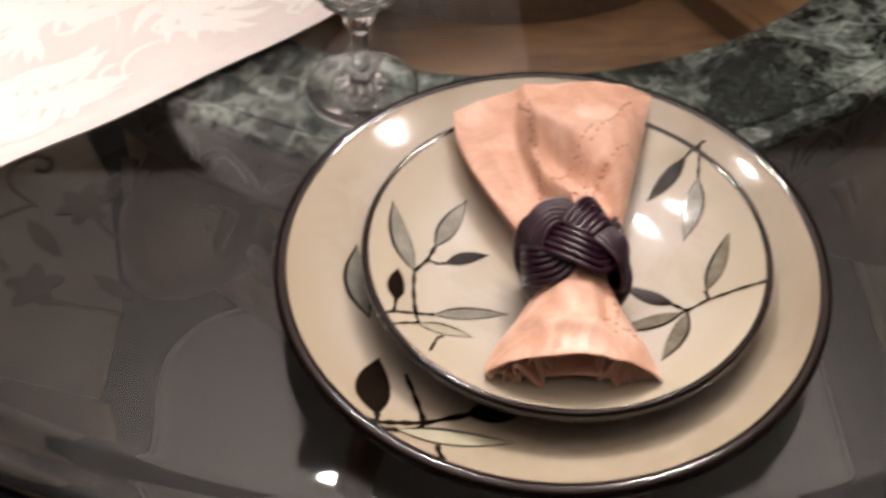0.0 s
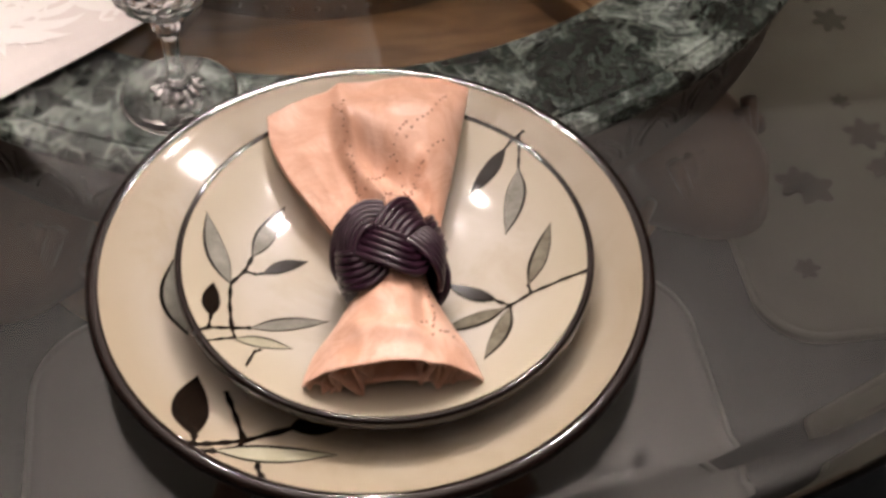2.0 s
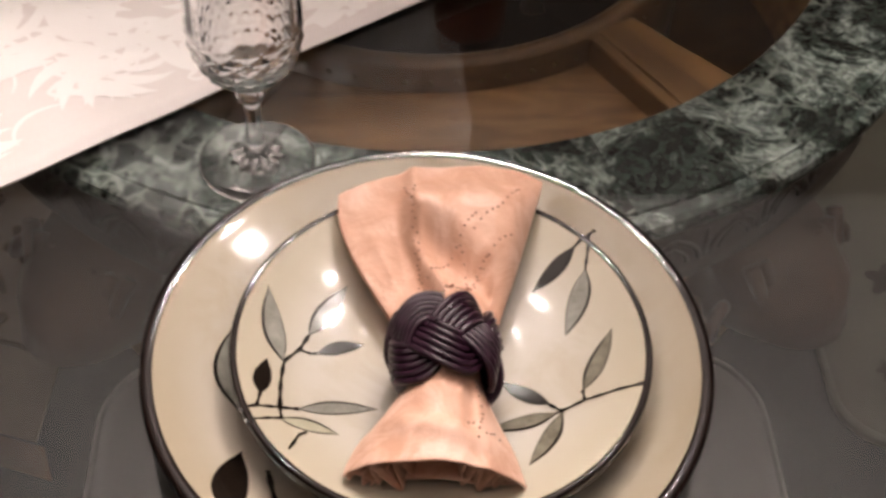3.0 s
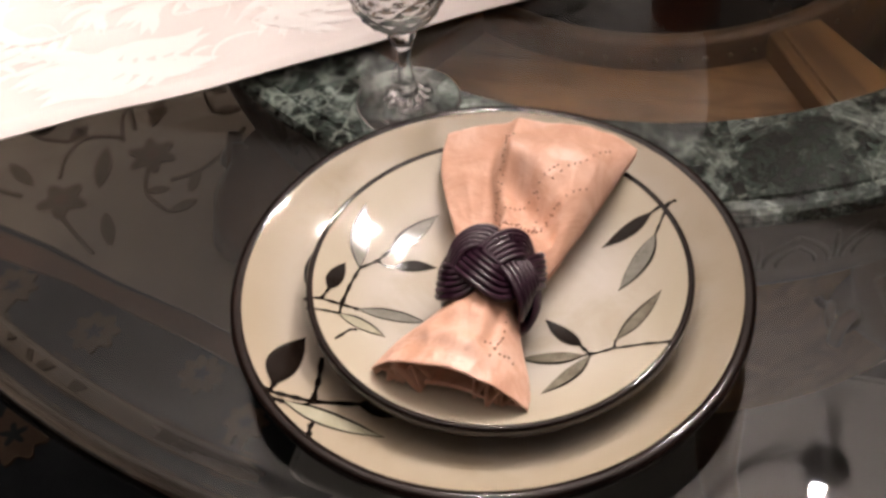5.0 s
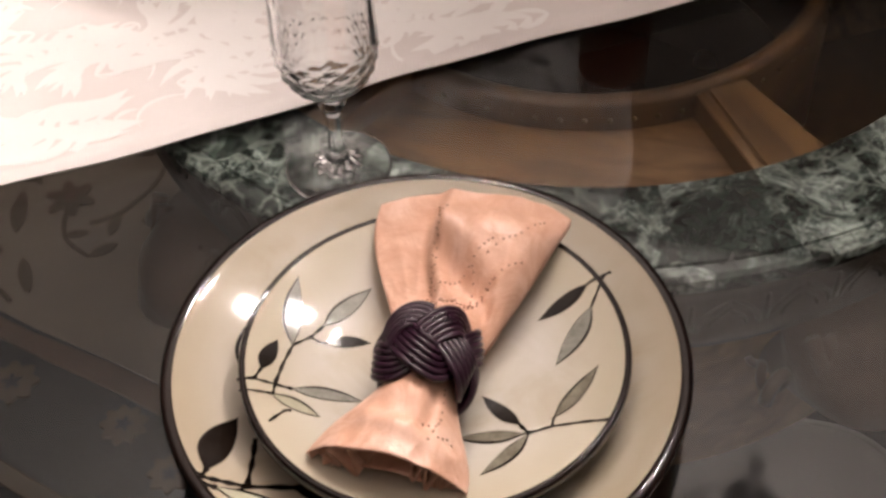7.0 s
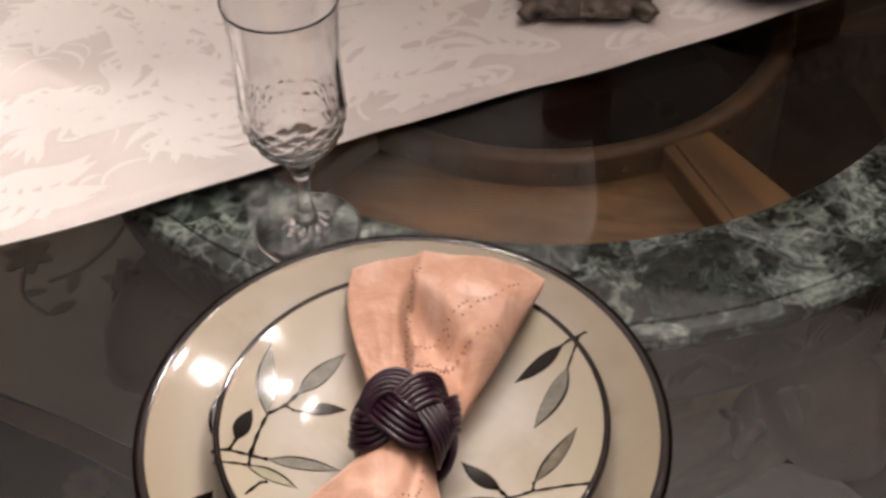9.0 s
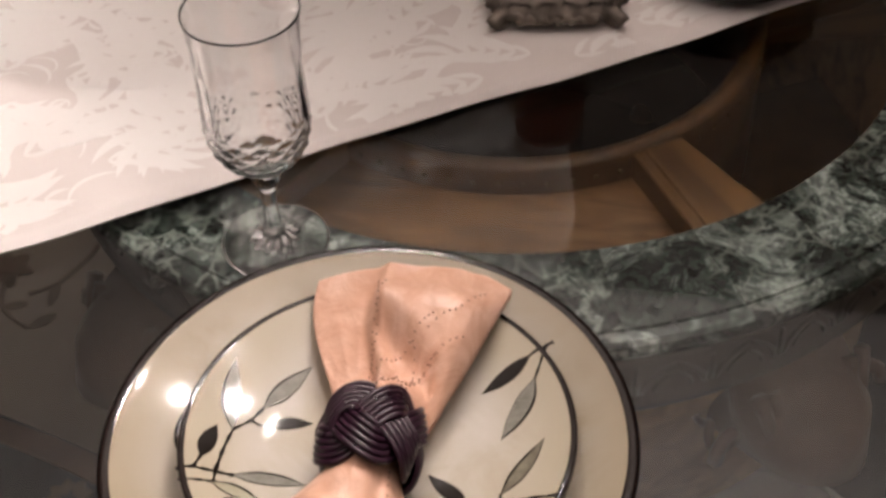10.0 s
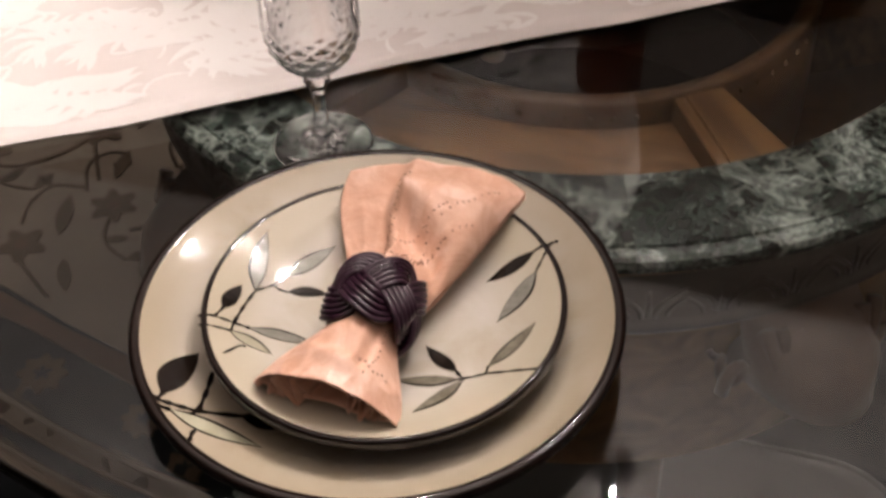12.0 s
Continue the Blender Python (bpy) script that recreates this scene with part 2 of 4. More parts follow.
FLOOR_WOOD = wood_material("floor_wood", (0.07, 0.035, 0.018), (0.13, 0.07, 0.035), (3, 25, 25), 0.35)
RUG_NAVY = mottled("navy_wool", (0.011, 0.0125, 0.014), (0.022, 0.0245, 0.027), 14, 0.95, bump_strength=0.05, bump_dist=0.0006, spec=0.08)
RUG_BEIGE = mottled("beige_wool", (0.125, 0.100, 0.080), (0.18, 0.145, 0.115), 14, 0.95, bump_strength=0.05, bump_dist=0.0006, spec=0.08)
RUG_RUST = mottled("rust_wool", (0.065, 0.038, 0.028), (0.10, 0.06, 0.042), 14, 0.95, bump_strength=0.05, bump_dist=0.0006, spec=0.08)
RUG_BROWN = mottled("brown_wool", (0.05, 0.034, 0.024), (0.085, 0.06, 0.042), 14, 0.95, bump_strength=0.05, bump_dist=0.0006, spec=0.08)
MAT_PALE = mottled("pale_grey_cotton", (0.16, 0.155, 0.150), (0.205, 0.198, 0.19), 8, 0.9, bump_strength=0.06, spec=0.2)
MAT_FLORAL = mottled("sage_beige_cotton", (0.14, 0.13, 0.105), (0.20, 0.19, 0.155), 9, 0.9, bump_strength=0.06, spec=0.2)
MAT_FLOWER = mottled("grey_brown_print", (0.06, 0.053, 0.043), (0.10, 0.09, 0.07), 40, 0.9)
BULB_GLOW = glowing("lit_bulb", (1.0, 0.88, 0.83), 2150.0)


# ---- mesh helpers ----
def finish(name, bm, material, parent=None, label="", smooth=True, recalc=True):
    if recalc:
        bmesh.ops.recalc_face_normals(bm, faces=bm.faces)
    me = bpy.data.meshes.new(name)
    bm.to_mesh(me)
    bm.free()
    if smooth:
        me.polygons.foreach_set("use_smooth", [True] * len(me.polygons))
    me.materials.append(material)
    ob = new(name, me)
    if parent is not None:
        ob.parent = parent
    if label:
        tagged(ob, label)
    return ob


def part(name, bm, material, parent, label="", smooth=True):
    return finish(name, bm, material, parent, label, smooth)


def thing(name, place=(0, 0, 0), turn=0.0):
    ob = new(name)
    ob.empty_display_size = 0.02
    ob.matrix_basis = pose(*place, 0, 0, turn)
    return ob


def lathe(profile, segs=96, wobble=None, start=0.0, sweep=2 * math.pi):
    """A turned body from (radius, height) pairs; wobble(angle, k) scales the radius."""
    bm = bmesh.new()
    closed = abs(sweep - 2 * math.pi) < 1e-6
    count = segs if closed else segs + 1
    rings = []
    for k, (r, z) in enumerate(profile):
        if r < 1e-6:
            rings.append([bm.verts.new((0, 0, z))])
            continue
        ring = []
        for i in range(count):
            a = start + sweep * i / segs
            q = r * (wobble(a, k) if wobble else 1)
            ring.append(bm.verts.new((q * math.cos(a), q * math.sin(a), z)))
        rings.append(ring)
    for p, q in zip(rings, rings[1:]):
        for i in range(segs):
            j = (i + 1) % count
            if len(p) == 1 and len(q) == 1:
                continue
            if len(p) == 1:
                bm.faces.new((p[0], q[i], q[j]))
            elif len(q) == 1:
                bm.faces.new((p[i], p[j], q[0]))
            else:
                bm.faces.new((p[i], p[j], q[j], q[i]))
    return bm


def tube(points, radius, sides=8, closed=False, bm=None):
    """A round rod through points; radius is a number or a function of 0..1."""
    bm = bm or bmesh.new()
    n = len(points)
    pts = [Vector(p) for p in points]
    rings = []
    normal = None
    for i, p in enumerate(pts):
        a = pts[(i - 1) % n] if closed or i > 0 else p
        b = pts[(i + 1) % n] if closed or i < n - 1 else p
        d = (b - a).normalized()
        if normal is None:
            normal = d.orthogonal().normalized()
        normal = (normal - d * normal.dot(d)).normalized()
        side = d.cross(normal)
        r = radius(i / (n - 1)) if callable(radius) else radius
        rings.append([bm.verts.new(p + r * (math.cos(2 * math.pi * k / sides) * normal + math.sin(2 * math.pi * k / sides) * side)) for k in range(sides)])
    last = n if closed else n - 1
    for i in range(last):
        p, q = rings[i], rings[(i + 1) % n]
        shift = 0
        if closed and i == n - 1:
            shift = min(range(sides), key=lambda s: (p[0].co - q[s].co).length)
        for k in range(sides):
            bm.faces.new((p[k], p[(k + 1) % sides], q[(k + 1 + shift) % sides], q[(k + shift) % sides]))
    if not closed:
        bm.faces.new(rings[0][::-1])
        bm.faces.new(rings[-1])
    return bm


def box(x0, x1, y0, y1, z0, z1, bevel=0.0, bm=None):
    bm = bm or bmesh.new()
    made = bmesh.ops.create_cube(bm, size=1)["verts"]
    for v in made:
        v.co = Vector(((x0 + x1) / 2 + v.co.x * (x1 - x0), (y0 + y1) / 2 + v.co.y * (y1 - y0), (z0 + z1) / 2 + v.co.z * (z1 - z0)))
    if bevel:
        edges = {e for v in made for e in v.link_edges}
        bmesh.ops.bevel(bm, geom=list(edges), offset=bevel, segments=2, affect="EDGES")
    return bm


def sheet(nu, nv, fn, bm=None):
    bm = bm or bmesh.new()
    g = [[bm.verts.new(fn(i / nu, j / nv)) for j in range(nv + 1)] for i in range(nu + 1)]
    for i in range(nu):
        for j in range(nv):
            bm.faces.new((g[i][j], g[i + 1][j], g[i + 1][j + 1], g[i][j + 1]))
    return bm


def thick(ob, t, offset=-1.0):
    mod = ob.modifiers.new("thickness", "SOLIDIFY")
    mod.thickness, mod.offset = t, offset
    return ob


def smoothstep(a, b, x):
    t = min(max((x - a) / (b - a), 0), 1)
    return t * t * (3 - 2 * t)


# ---- room ----
def slab(name, x0, x1, y0, y1, z0, z1, material, label):
    ob = finish(name, box(x0, x1, y0, y1, z0, z1), material, smooth=False)
    return tagged(ob, label, name.split("_")[0], kind="structure")


X0, X1, Y0, Y1, TOP = -2.6, 3.6, -2.2, 1.75, 2.4
slab("floor", X0, X1, Y0, Y1, -0.1, FLOOR_Z, FLOOR_WOOD, "dark brown wooden floor under the rug")
# Added walls, out of view; the north one stands close to darken reflections.
slab("wall_north", X0 - 0.1, X1 + 0.1, Y1, Y1 + 0.1, -0.1, TOP + 0.1, UNSEEN_WALL, "unseen dark brown wall, added to darken glass reflections")
slab("wall_south", X0 - 0.1, X1 + 0.1, Y0 - 0.1, Y0, -0.1, TOP + 0.1, UNSEEN_WALL, "unseen dark brown wall, added to darken glass reflections")
slab("wall_west", X0 - 0.1, X0, Y0, Y1, -0.1, TOP + 0.1, UNSEEN_WALL, "unseen dark brown wall, added to darken glass reflections")
slab("wall_east", X1, X1 + 0.1, Y0, Y1, -0.1, TOP + 0.1, UNSEEN_WALL, "unseen dark brown wall, added to darken glass reflections")
slab("ceiling", X0, X1, Y0, Y1, TOP, TOP + 0.1, CEILING_PAINT, "plain pale grey painted ceiling")


def rounded_outline(x0, x1, y0, y1, r):
    pts = []
    for cx, cy, a0 in ((x1 - r, y1 - r, 0), (x0 + r, y1 - r, 90), (x0 + r, y0 + r, 180), (x1 - r, y0 + r, 270)):
        for k in range(13):
            a = radians(a0 + 90 * k / 12)
            pts.append((cx + r * math.cos(a), cy + r * math.sin(a)))
    return pts


# ---- rug ----
def flat_shape(points, z0, z1):
    bm = bmesh.new()
    low = [bm.verts.new((x, y, z0)) for x, y in points]
    high = [bm.verts.new((x, y, z1)) for x, y in points]
    bm.faces.new(high)
    for i in range(len(points)):
        j = (i + 1) % len(points)
        bm.faces.new((low[i], low[j], high[j], high[i]))
    return bm


def blossom(cx, cy, r, petals, turn, depth=0.28, steps=48):
    return [(cx + r * (1 - depth + depth * math.cos(petals * a)) * math.cos(a + turn), cy + r * (1 - depth + depth * math.cos(petals * a)) * math.sin(a + turn))
            for a in (2 * math.pi * k / steps for k in range(steps))]


rug = thing("rug")
tagged(rug, "dark navy wool rug with beige floral figures", "rug")
part("field", box(-1.5, 1.5, -1.3, 1.70, 0.0, 0.008, 0.003), RUG_NAVY, rug, smooth=False)
rng = random.Random(4)
part("field_panel", flat_shape([(-1.45, 0.715), (-1.10, 0.655), (-0.79, 0.580), (-0.67, 0.540), (-0.55, 0.508), (-0.41, 0.465), (-0.40, 0.60), (-0.44, 0.82), (-0.56, 1.07), (-0.70, 1.30), (-1.45, 1.45)], 0.006, 0.010), RUG_BEIGE, rug, smooth=False)
part("border", flat_shape([(-1.45, 0.700), (-1.10, 0.640), (-0.79, 0.570), (-0.67, 0.532), (-0.55, 0.505), (-0.40, 0.458), (-0.385, 0.415), (-0.52, 0.462), (-0.62, 0.490), (-0.72, 0.520), (-1.10, 0.590), (-1.45, 0.640)], 0.006, 0.0105), RUG_RUST, rug, smooth=False)
for cx, cy, r in ((-0.66, 0.452, 0.034), (-0.80, 0.500, 0.034), (-0.50, 0.420, 0.030), (-0.42, 0.365, 0.028), (-0.69, 0.290, 0.045), (-0.93, 0.545, 0.034), (0.62, 0.30, 0.045)):
    part("flower", flat_shape(blossom(cx, cy, r, rng.choice((8, 9)), rng.random(), 0.14), 0.006, 0.0115), RUG_BROWN, rug, smooth=False)
    part("flower_heart", flat_shape(blossom(cx, cy, r * 0.4, 5, rng.random(), 0.3), 0.006, 0.0122), RUG_NAVY, rug, smooth=False)


def glide(points, n=8):
    """A smooth line through points."""
    p = [points[0], *points, points[-1]]
    out = []
    for a, b, c, d in zip(p, p[1:], p[2:], p[3:]):
        for k in range(n):
            u = k / n
            out.append(tuple(0.5 * (2 * b[i] + (c[i] - a[i]) * u + (2 * a[i] - 5 * b[i] + 4 * c[i] - d[i]) * u * u + (3 * b[i] - a[i] - 3 * c[i] + d[i]) * u ** 3) for i in range(2)))
    return out + [points[-1]]


def rug_leaf(a, b, w):
    (ax, ay), (bx, by) = a, b
    n = math.hypot(bx - ax, by - ay)
    sx, sy = (by - ay) / n, (ax - bx) / n
    rim = [(ax + (bx - ax) * u + e * w * math.sin(math.pi * u) ** 0.8 * sx, ay + (by - ay) * u + e * w * math.sin(math.pi * u) ** 0.8 * sy)
           for e, us in ((-1, [k / 8 for k in range(9)]), (1, [k / 8 for k in range(7, 0, -1)])) for u in us]
    return flat_shape(rim, 0.009, 0.0124)


VINES = [((-0.932, 0.804), (-0.891, 0.818), (-0.849, 0.862), (-0.831, 0.899)),
         ((-0.775, 0.788), (-0.800, 0.840), (-0.787, 0.874), (-0.760, 0.881), (-0.742, 0.862), (-0.752, 0.848), (-0.764, 0.856)),
         ((-0.778, 0.795), (-0.829, 0.785), (-0.843, 0.743), (-0.832, 0.698)),
         ((-0.721, 0.769), (-0.700, 0.700), (-0.651, 0.669)), ((-0.808, 0.640), (-0.770, 0.610), (-0.720, 0.575))]
LEAVES = [((-0.793, 0.772), (-0.768, 0.691), 0.012), ((-0.738, 0.650), (-0.703, 0.592), 0.010), ((-0.651, 0.669), (-0.622, 0.700), 0.009), ((-0.700, 0.700), (-0.668, 0.712), 0.007),
          ((-0.891, 0.818), (-0.905, 0.775), 0.008), ((-0.829, 0.785), (-0.862, 0.800), 0.007)]
for dx, dy, turn in ((0, 0, 0), (-0.22, 0.03, 0.5), (0.02, 0.25, -0.4), (-0.22, 0.28, 0.9), (-0.44, 0.10, -0.3), (-0.44, 0.36, 0.3), (0.27, -0.02, 0.35)):
    def put(p):
        x, y = p[0] + 0.78, p[1] - 0.74
        return (-0.78 + dx + x * math.cos(turn) - y * math.sin(turn), 0.74 + dy + x * math.sin(turn) + y * math.cos(turn))
    for line in VINES:
        part("vine", tube([(x, y, 0.0105) for x, y in glide([put(p) for p in line])], 0.0034, 5), RUG_BROWN, rug)
    for a, b, w in LEAVES:
        part("rug_leaf", rug_leaf(put(a), put(b), w), RUG_BROWN, rug, smooth=False)
    for c, petals in (((-0.808, 0.658), 5), ((-0.721, 0.769), 6)):
        part("flower", flat_shape(blossom(*put(c), 0.037, petals, turn, 0.22), 0.009, 0.0128), RUG_BROWN, rug, smooth=False)
        part("flower_heart", flat_shape(blossom(*put(c), 0.011, 6, turn, 0.1), 0.009, 0.0136), RUG_RUST, rug, smooth=False)


def floor_mat(name, outline, fabric, label):
    """A thin padded mat with a corded edge."""
    root = thing(name, (0, 0, 0.0085))
    tagged(root, label, "mat")
    bm = bmesh.new()
    cx, cy = sum(p[0] for p in outline) / len(outline), sum(p[1] for p in outline) / len(outline)
    rings = []
    for f, z in ((1.0, 0.0), (1.0, 0.012), (0.985, 0.020), (0.95, 0.024), (0.7, 0.026)):
        rings.append([bm.verts.new((cx + (x - cx) * f, cy + (y - cy) * f, z)) for x, y in outline])
    n = len(outline)
    for p, q in zip(rings, rings[1:]):
        for i in range(n):
            bm.faces.new((p[i], p[(i + 1) % n], q[(i + 1) % n], q[i]))
    bm.faces.new(rings[-1])
    part("pad", bm, fabric, root)
    part("piping", tube([(x, y, 0.014) for x, y in outline], 0.005, 8, closed=True), fabric, root)
    return root


floor_mat("floor_mat", rounded_outline(-0.34, 0.41, -0.45, 0.575, 0.10), MAT_PALE, "plain grey padded mat on the rug")
floral = floor_mat("floor_mat", rounded_outline(0.495, 1.25, 0.44, 1.40, 0.075), MAT_FLORAL, "sage padded mat printed with grey flowers")
for k in range(26):
    cx, cy, r = rng.uniform(0.56, 1.15), rng.uniform(0.50, 1.25), rng.uniform(0.014, 0.032)
    part("flower", flat_shape(blossom(cx, cy, r, rng.choice((5, 6)), rng.random(), 0.22), 0.0255, 0.0275), MAT_FLOWER, floral, smooth=False)

# ---- pedestal under the glass ----
MARBLE_TOP = 0.7315
pedestal = thing("table_pedestal", (TABLE.x, TABLE.y, 0))
tagged(pedestal, "round carved brown pedestal topped with green marble", "table base")
R_IN, R_OUT = 0.293, 0.3755
carrier = lathe([(R_IN + 0.004, 0.690), (R_IN + 0.004, 0.7165), (0.345, 0.7165), (0.345, 0.690), (R_IN + 0.004, 0.690)], 128)
part("ring_beam", carrier, WOOD_DARK, pedestal)
# apron: cove, frieze board, bead
apron = lathe([(0.360, 0.7165), (0.362, 0.709), (0.350, 0.703), (0.343, 0.694), (0.341, 0.687), (0.346, 0.684), (0.349, 0.681), (0.3485, 0.655), (0.3525, 0.652), (0.3555, 0.648), (0.3525, 0.643),
               (0.346, 0.640), (0.332, 0.640), (0.332, 0.7165), (0.360, 0.7165)], 144)
part("apron", apron, BRONZE, pedestal)


def arch_leaf(angle):
    """One pointed arch of the carved frieze with a stem between it and the next."""
    bm = bmesh.new()
    r = 0.3492
    def at(da, z, lift=0.0):
        return ((r + lift) * math.cos(angle + da), (r + lift) * math.sin(angle + da), z)
    for s in (-1, 1):
        tube([at(s * 0.060 * (1 - (k / 9) ** 1.6), 0.656 + 0.0235 * (k / 9) ** 0.8, 0.0008) for k in range(10)], lambda u: 0.0022 - 0.0008 * u, 6, bm=bm)
        tube([at(s * 0.036 * (1 - (k / 7) ** 1.5), 0.656 + 0.015 * (k / 7) ** 0.8, 0.0006) for k in range(8)], 0.0014, 5, bm=bm)
    tube([at(0.072, 0.657, 0.0004), at(0.072, 0.668, 0.001), at(0.072, 0.679, 0.0004)], lambda u: 0.0026 - 0.001 * u, 6, bm=bm)
    return bm


for k in range(44):
    part("leaf_carving", arch_leaf(2 * math.pi * k / 44), BRONZE, pedestal)


def knee(angle):
    """A carved cabriole leg: swelling knee with gadroons and a scroll, then a slim shank to a pad foot."""
    rows = []
    for k in range(25):
        u = k / 24
        z = 0.645 - 0.645 * u
        out = 0.325 + 0.045 * math.exp(-((u - 0.07) / 0.07) ** 2) - 0.150 * smoothstep(0.08, 0.28, u) + 0.085 * smoothstep(0.72, 1.0, u)
        w = 0.030 * math.exp(-((u - 0.04) / 0.10) ** 2) + 0.016 + 0.016 * smoothstep(0.85, 1.0, u)
        d = 0.030 + 0.02 * math.exp(-((u - 0.1) / 0.15) ** 2)
        rows.append((out, z, w, d))
    bm = bmesh.new()
    n = 28
    rings = []
    for out, z, w, d in rows:
        ring = []
        for i in range(n):
            a = 2 * math.pi * i / n
            ring.append(bm.verts.new((out + d * math.cos(a), w * math.sin(a), z)))
        rings.append(ring)
    for p, q in zip(rings, rings[1:]):
        for i in range(n):
            bm.faces.new((p[i], p[(i + 1) % n], q[(i + 1) % n], q[i]))
    bm.faces.new(rings[0])
    bm.faces.new(rings[-1])
    return bm


for deg in (-51, -127, 53, 129):
    leg = part("leg", knee(0), LEG_BROWN, pedestal)
    leg.matrix_basis = pose(0, 0, 0, 0, 0, deg)
    for k in range(-4, 5):
        bm = tube([(0.374 + 0.013 * math.sin(math.pi * s / 8) - 0.0016 * abs(k), 0.0105 * k * (1 - 0.05 * s), 0.640 - 0.0095 * s + 0.002 * abs(k)) for s in range(9)], lambda u: 0.0058 * (1 - 0.55 * u), 8)
        part("gadroon", bm, LEG_BROWN, leg)
    for s in (-1, 1):
        bm = tube([(0.368 - 0.0015 * q, s * (0.056 + 0.014 * math.exp(-0.10 * q) * math.cos(0.5 * q)), 0.600 + 0.022 * math.exp(-0.10 * q) * math.sin(0.5 * q)) for q in range(26)], lambda u: 0.005 * (1 - 0.5 * u), 8)
        part("scroll", bm, LEG_BROWN, leg)

# inner hoop with brass studs, spokes and the sunk wooden panel
HOOP_R, HOOP_Z = 0.195, 0.7125
part("hoop", lathe([(HOOP_R - 0.016, HOOP_Z - 0.06), (HOOP_R - 0.016, HOOP_Z - 0.003), (HOOP_R - 0.012, HOOP_Z), (HOOP_R - 0.003, HOOP_Z), (HOOP_R, HOOP_Z - 0.003), (HOOP_R, HOOP_Z - 0.125), (HOOP_R - 0.016, HOOP_Z - 0.125), (HOOP_R - 0.016, HOOP_Z - 0.06)], 128), SHADED_WOOD, pedestal)
part("sunk_panel", lathe([(HOOP_R - 0.001, 0.690), (R_IN + 0.012, 0.690), (R_IN + 0.012, 0.680), (HOOP_R - 0.001, 0.680), (HOOP_R - 0.001, 0.690)], 96, start=radians(-160), sweep=radians(111)), WOOD_DARK, pedestal)
# right-hand panel: its shade is in the darker wood colour
part("sunk_panel", lathe([(HOOP_R - 0.001, 0.550), (R_IN + 0.012, 0.550), (R_IN + 0.012, 0.540), (HOOP_R - 0.001, 0.540), (HOOP_R - 0.001, 0.550)], 96, start=radians(-49), sweep=radians(80)), SHADED_WOOD, pedestal)
part("drum_bottom", lathe([(0.0, 0.465), (0.312, 0.465), (0.312, 0.455), (0.0, 0.455)], 96), WOOD_DARK, pedestal)
part("drum_side", lathe([(0.306, 0.455), (0.306, 0.700), (0.314, 0.700), (0.314, 0.455), (0.306, 0.455)], 128), WOOD_DARK, pedestal)
for k in range(72):
    a = 2 * math.pi * k / 72
    bm = bmesh.new()
    bmesh.ops.create_uvsphere(bm, u_segments=8, v_segments=5, radius=0.0022)
    stud = part("stud", bm, BRASS, pedestal)
    stud.location = ((HOOP_R + 0.0002) * math.cos(a), (HOOP_R + 0.0002) * math.sin(a), HOOP_Z - 0.0135)
def wedge(x0, x1, left, right, z0, z1):
    """A board that widens outwards; left and right give (start, slope) of its edges."""
    bm = box(0, 1, 0, 1, z0, z1)
    for v in bm.verts:
        x = x0 + (x1 - x0) * v.co.x
        start, slope = right if v.co.y > 0.5 else left
        v.co.x, v.co.y = x, start + slope * x
    bmesh.ops.bevel(bm, geom=list(bm.edges), offset=0.0008, segments=2, affect="EDGES")
    return bm


for deg in (0, 72, 144, 216, 288):
    lie = pose(0, 0, 0, 0, 0, deg) @ pose(0.1215, -0.1350, 0, 0, 0, -57.0)
    spoke = part("spoke", wedge(0.013, 0.145, (-0.0195, -0.012), (0.0077, 0.185), 0.664, HOOP_Z - 0.002), WOOD, pedestal, smooth=False)
    spoke.matrix_basis = lie
    rail = part("rail", wedge(0.013, 0.140, (-0.0285, -0.012), (-0.0196, -0.012), 0.655, HOOP_Z - 0.0026), WOOD, pedestal, smooth=False)
    rail.matrix_basis = lie
# drum floor and dark core seen through the hoop; near-black colour carries the shade
part("drum_floor", lathe([(0.0, 0.50), (0.179, 0.50), (0.179, 0.49), (0.0, 0.49)], 64), DRUM_SHADE, pedestal)
part("drum_wall", lathe([(0.180, 0.49), (0.180, 0.64), (0.190, 0.64), (0.190, 0.49), (0.180, 0.49)], 64), DRUM_SHADE, pedestal)

# ---- glass top ----
glass_top = tagged(finish("glass_tabletop", lathe([(0.0, 0.750), (0.30, 0.750), (0.586, 0.750), (0.591, 0.750), (0.594, 0.7499), (0.598, 0.7490), (0.603, 0.7462), (0.607, 0.7452), (0.612, 0.7455), (0.617, 0.7450), (0.622, 0.7425), (0.6255, 0.739), (0.627, 0.7355), (0.6245, 0.7334), (0.622, 0.733), (0.618, 0.733), (0.30, 0.733), (0.0, 0.733)], 192), GLASS_TOP),
                   "round clear glass tabletop with a moulded edge", "table top")
glass_top.location = (TABLE.x, TABLE.y, 0)
glass_top.visible_shadow = False


# ---- table runner ----
def runner_z(s, w):
    """The cloth lies in faint waves; its hems roll down to the glass."""
    edge = 0.137 - abs(w)
    z = 0.7550 + 0.0006 * (1 + math.sin(21 * s + 9 * w)) + 0.0016 * noise.noise(Vector((9 * s, 9 * w, 2)))
    z = max(z, 0.7542) + 0.0006 * math.exp(-((edge - 0.009) / 0.003) ** 2)
    return z - 0.0026 * (1 - smoothstep(-0.001, 0.0075, edge)) ** 1.5


def runner_point(u, v):
    s, w = (u - 0.5) * 1.12, -0.137 * math.cos(math.pi * v)
    z = runner_z(s, w)
    return (s, w + (0.0016 * math.sin(17 * s + 1) * w / 0.137 + 0.0007 * math.sin(53 * s)) * (abs(w) / 0.137) ** 8, z)


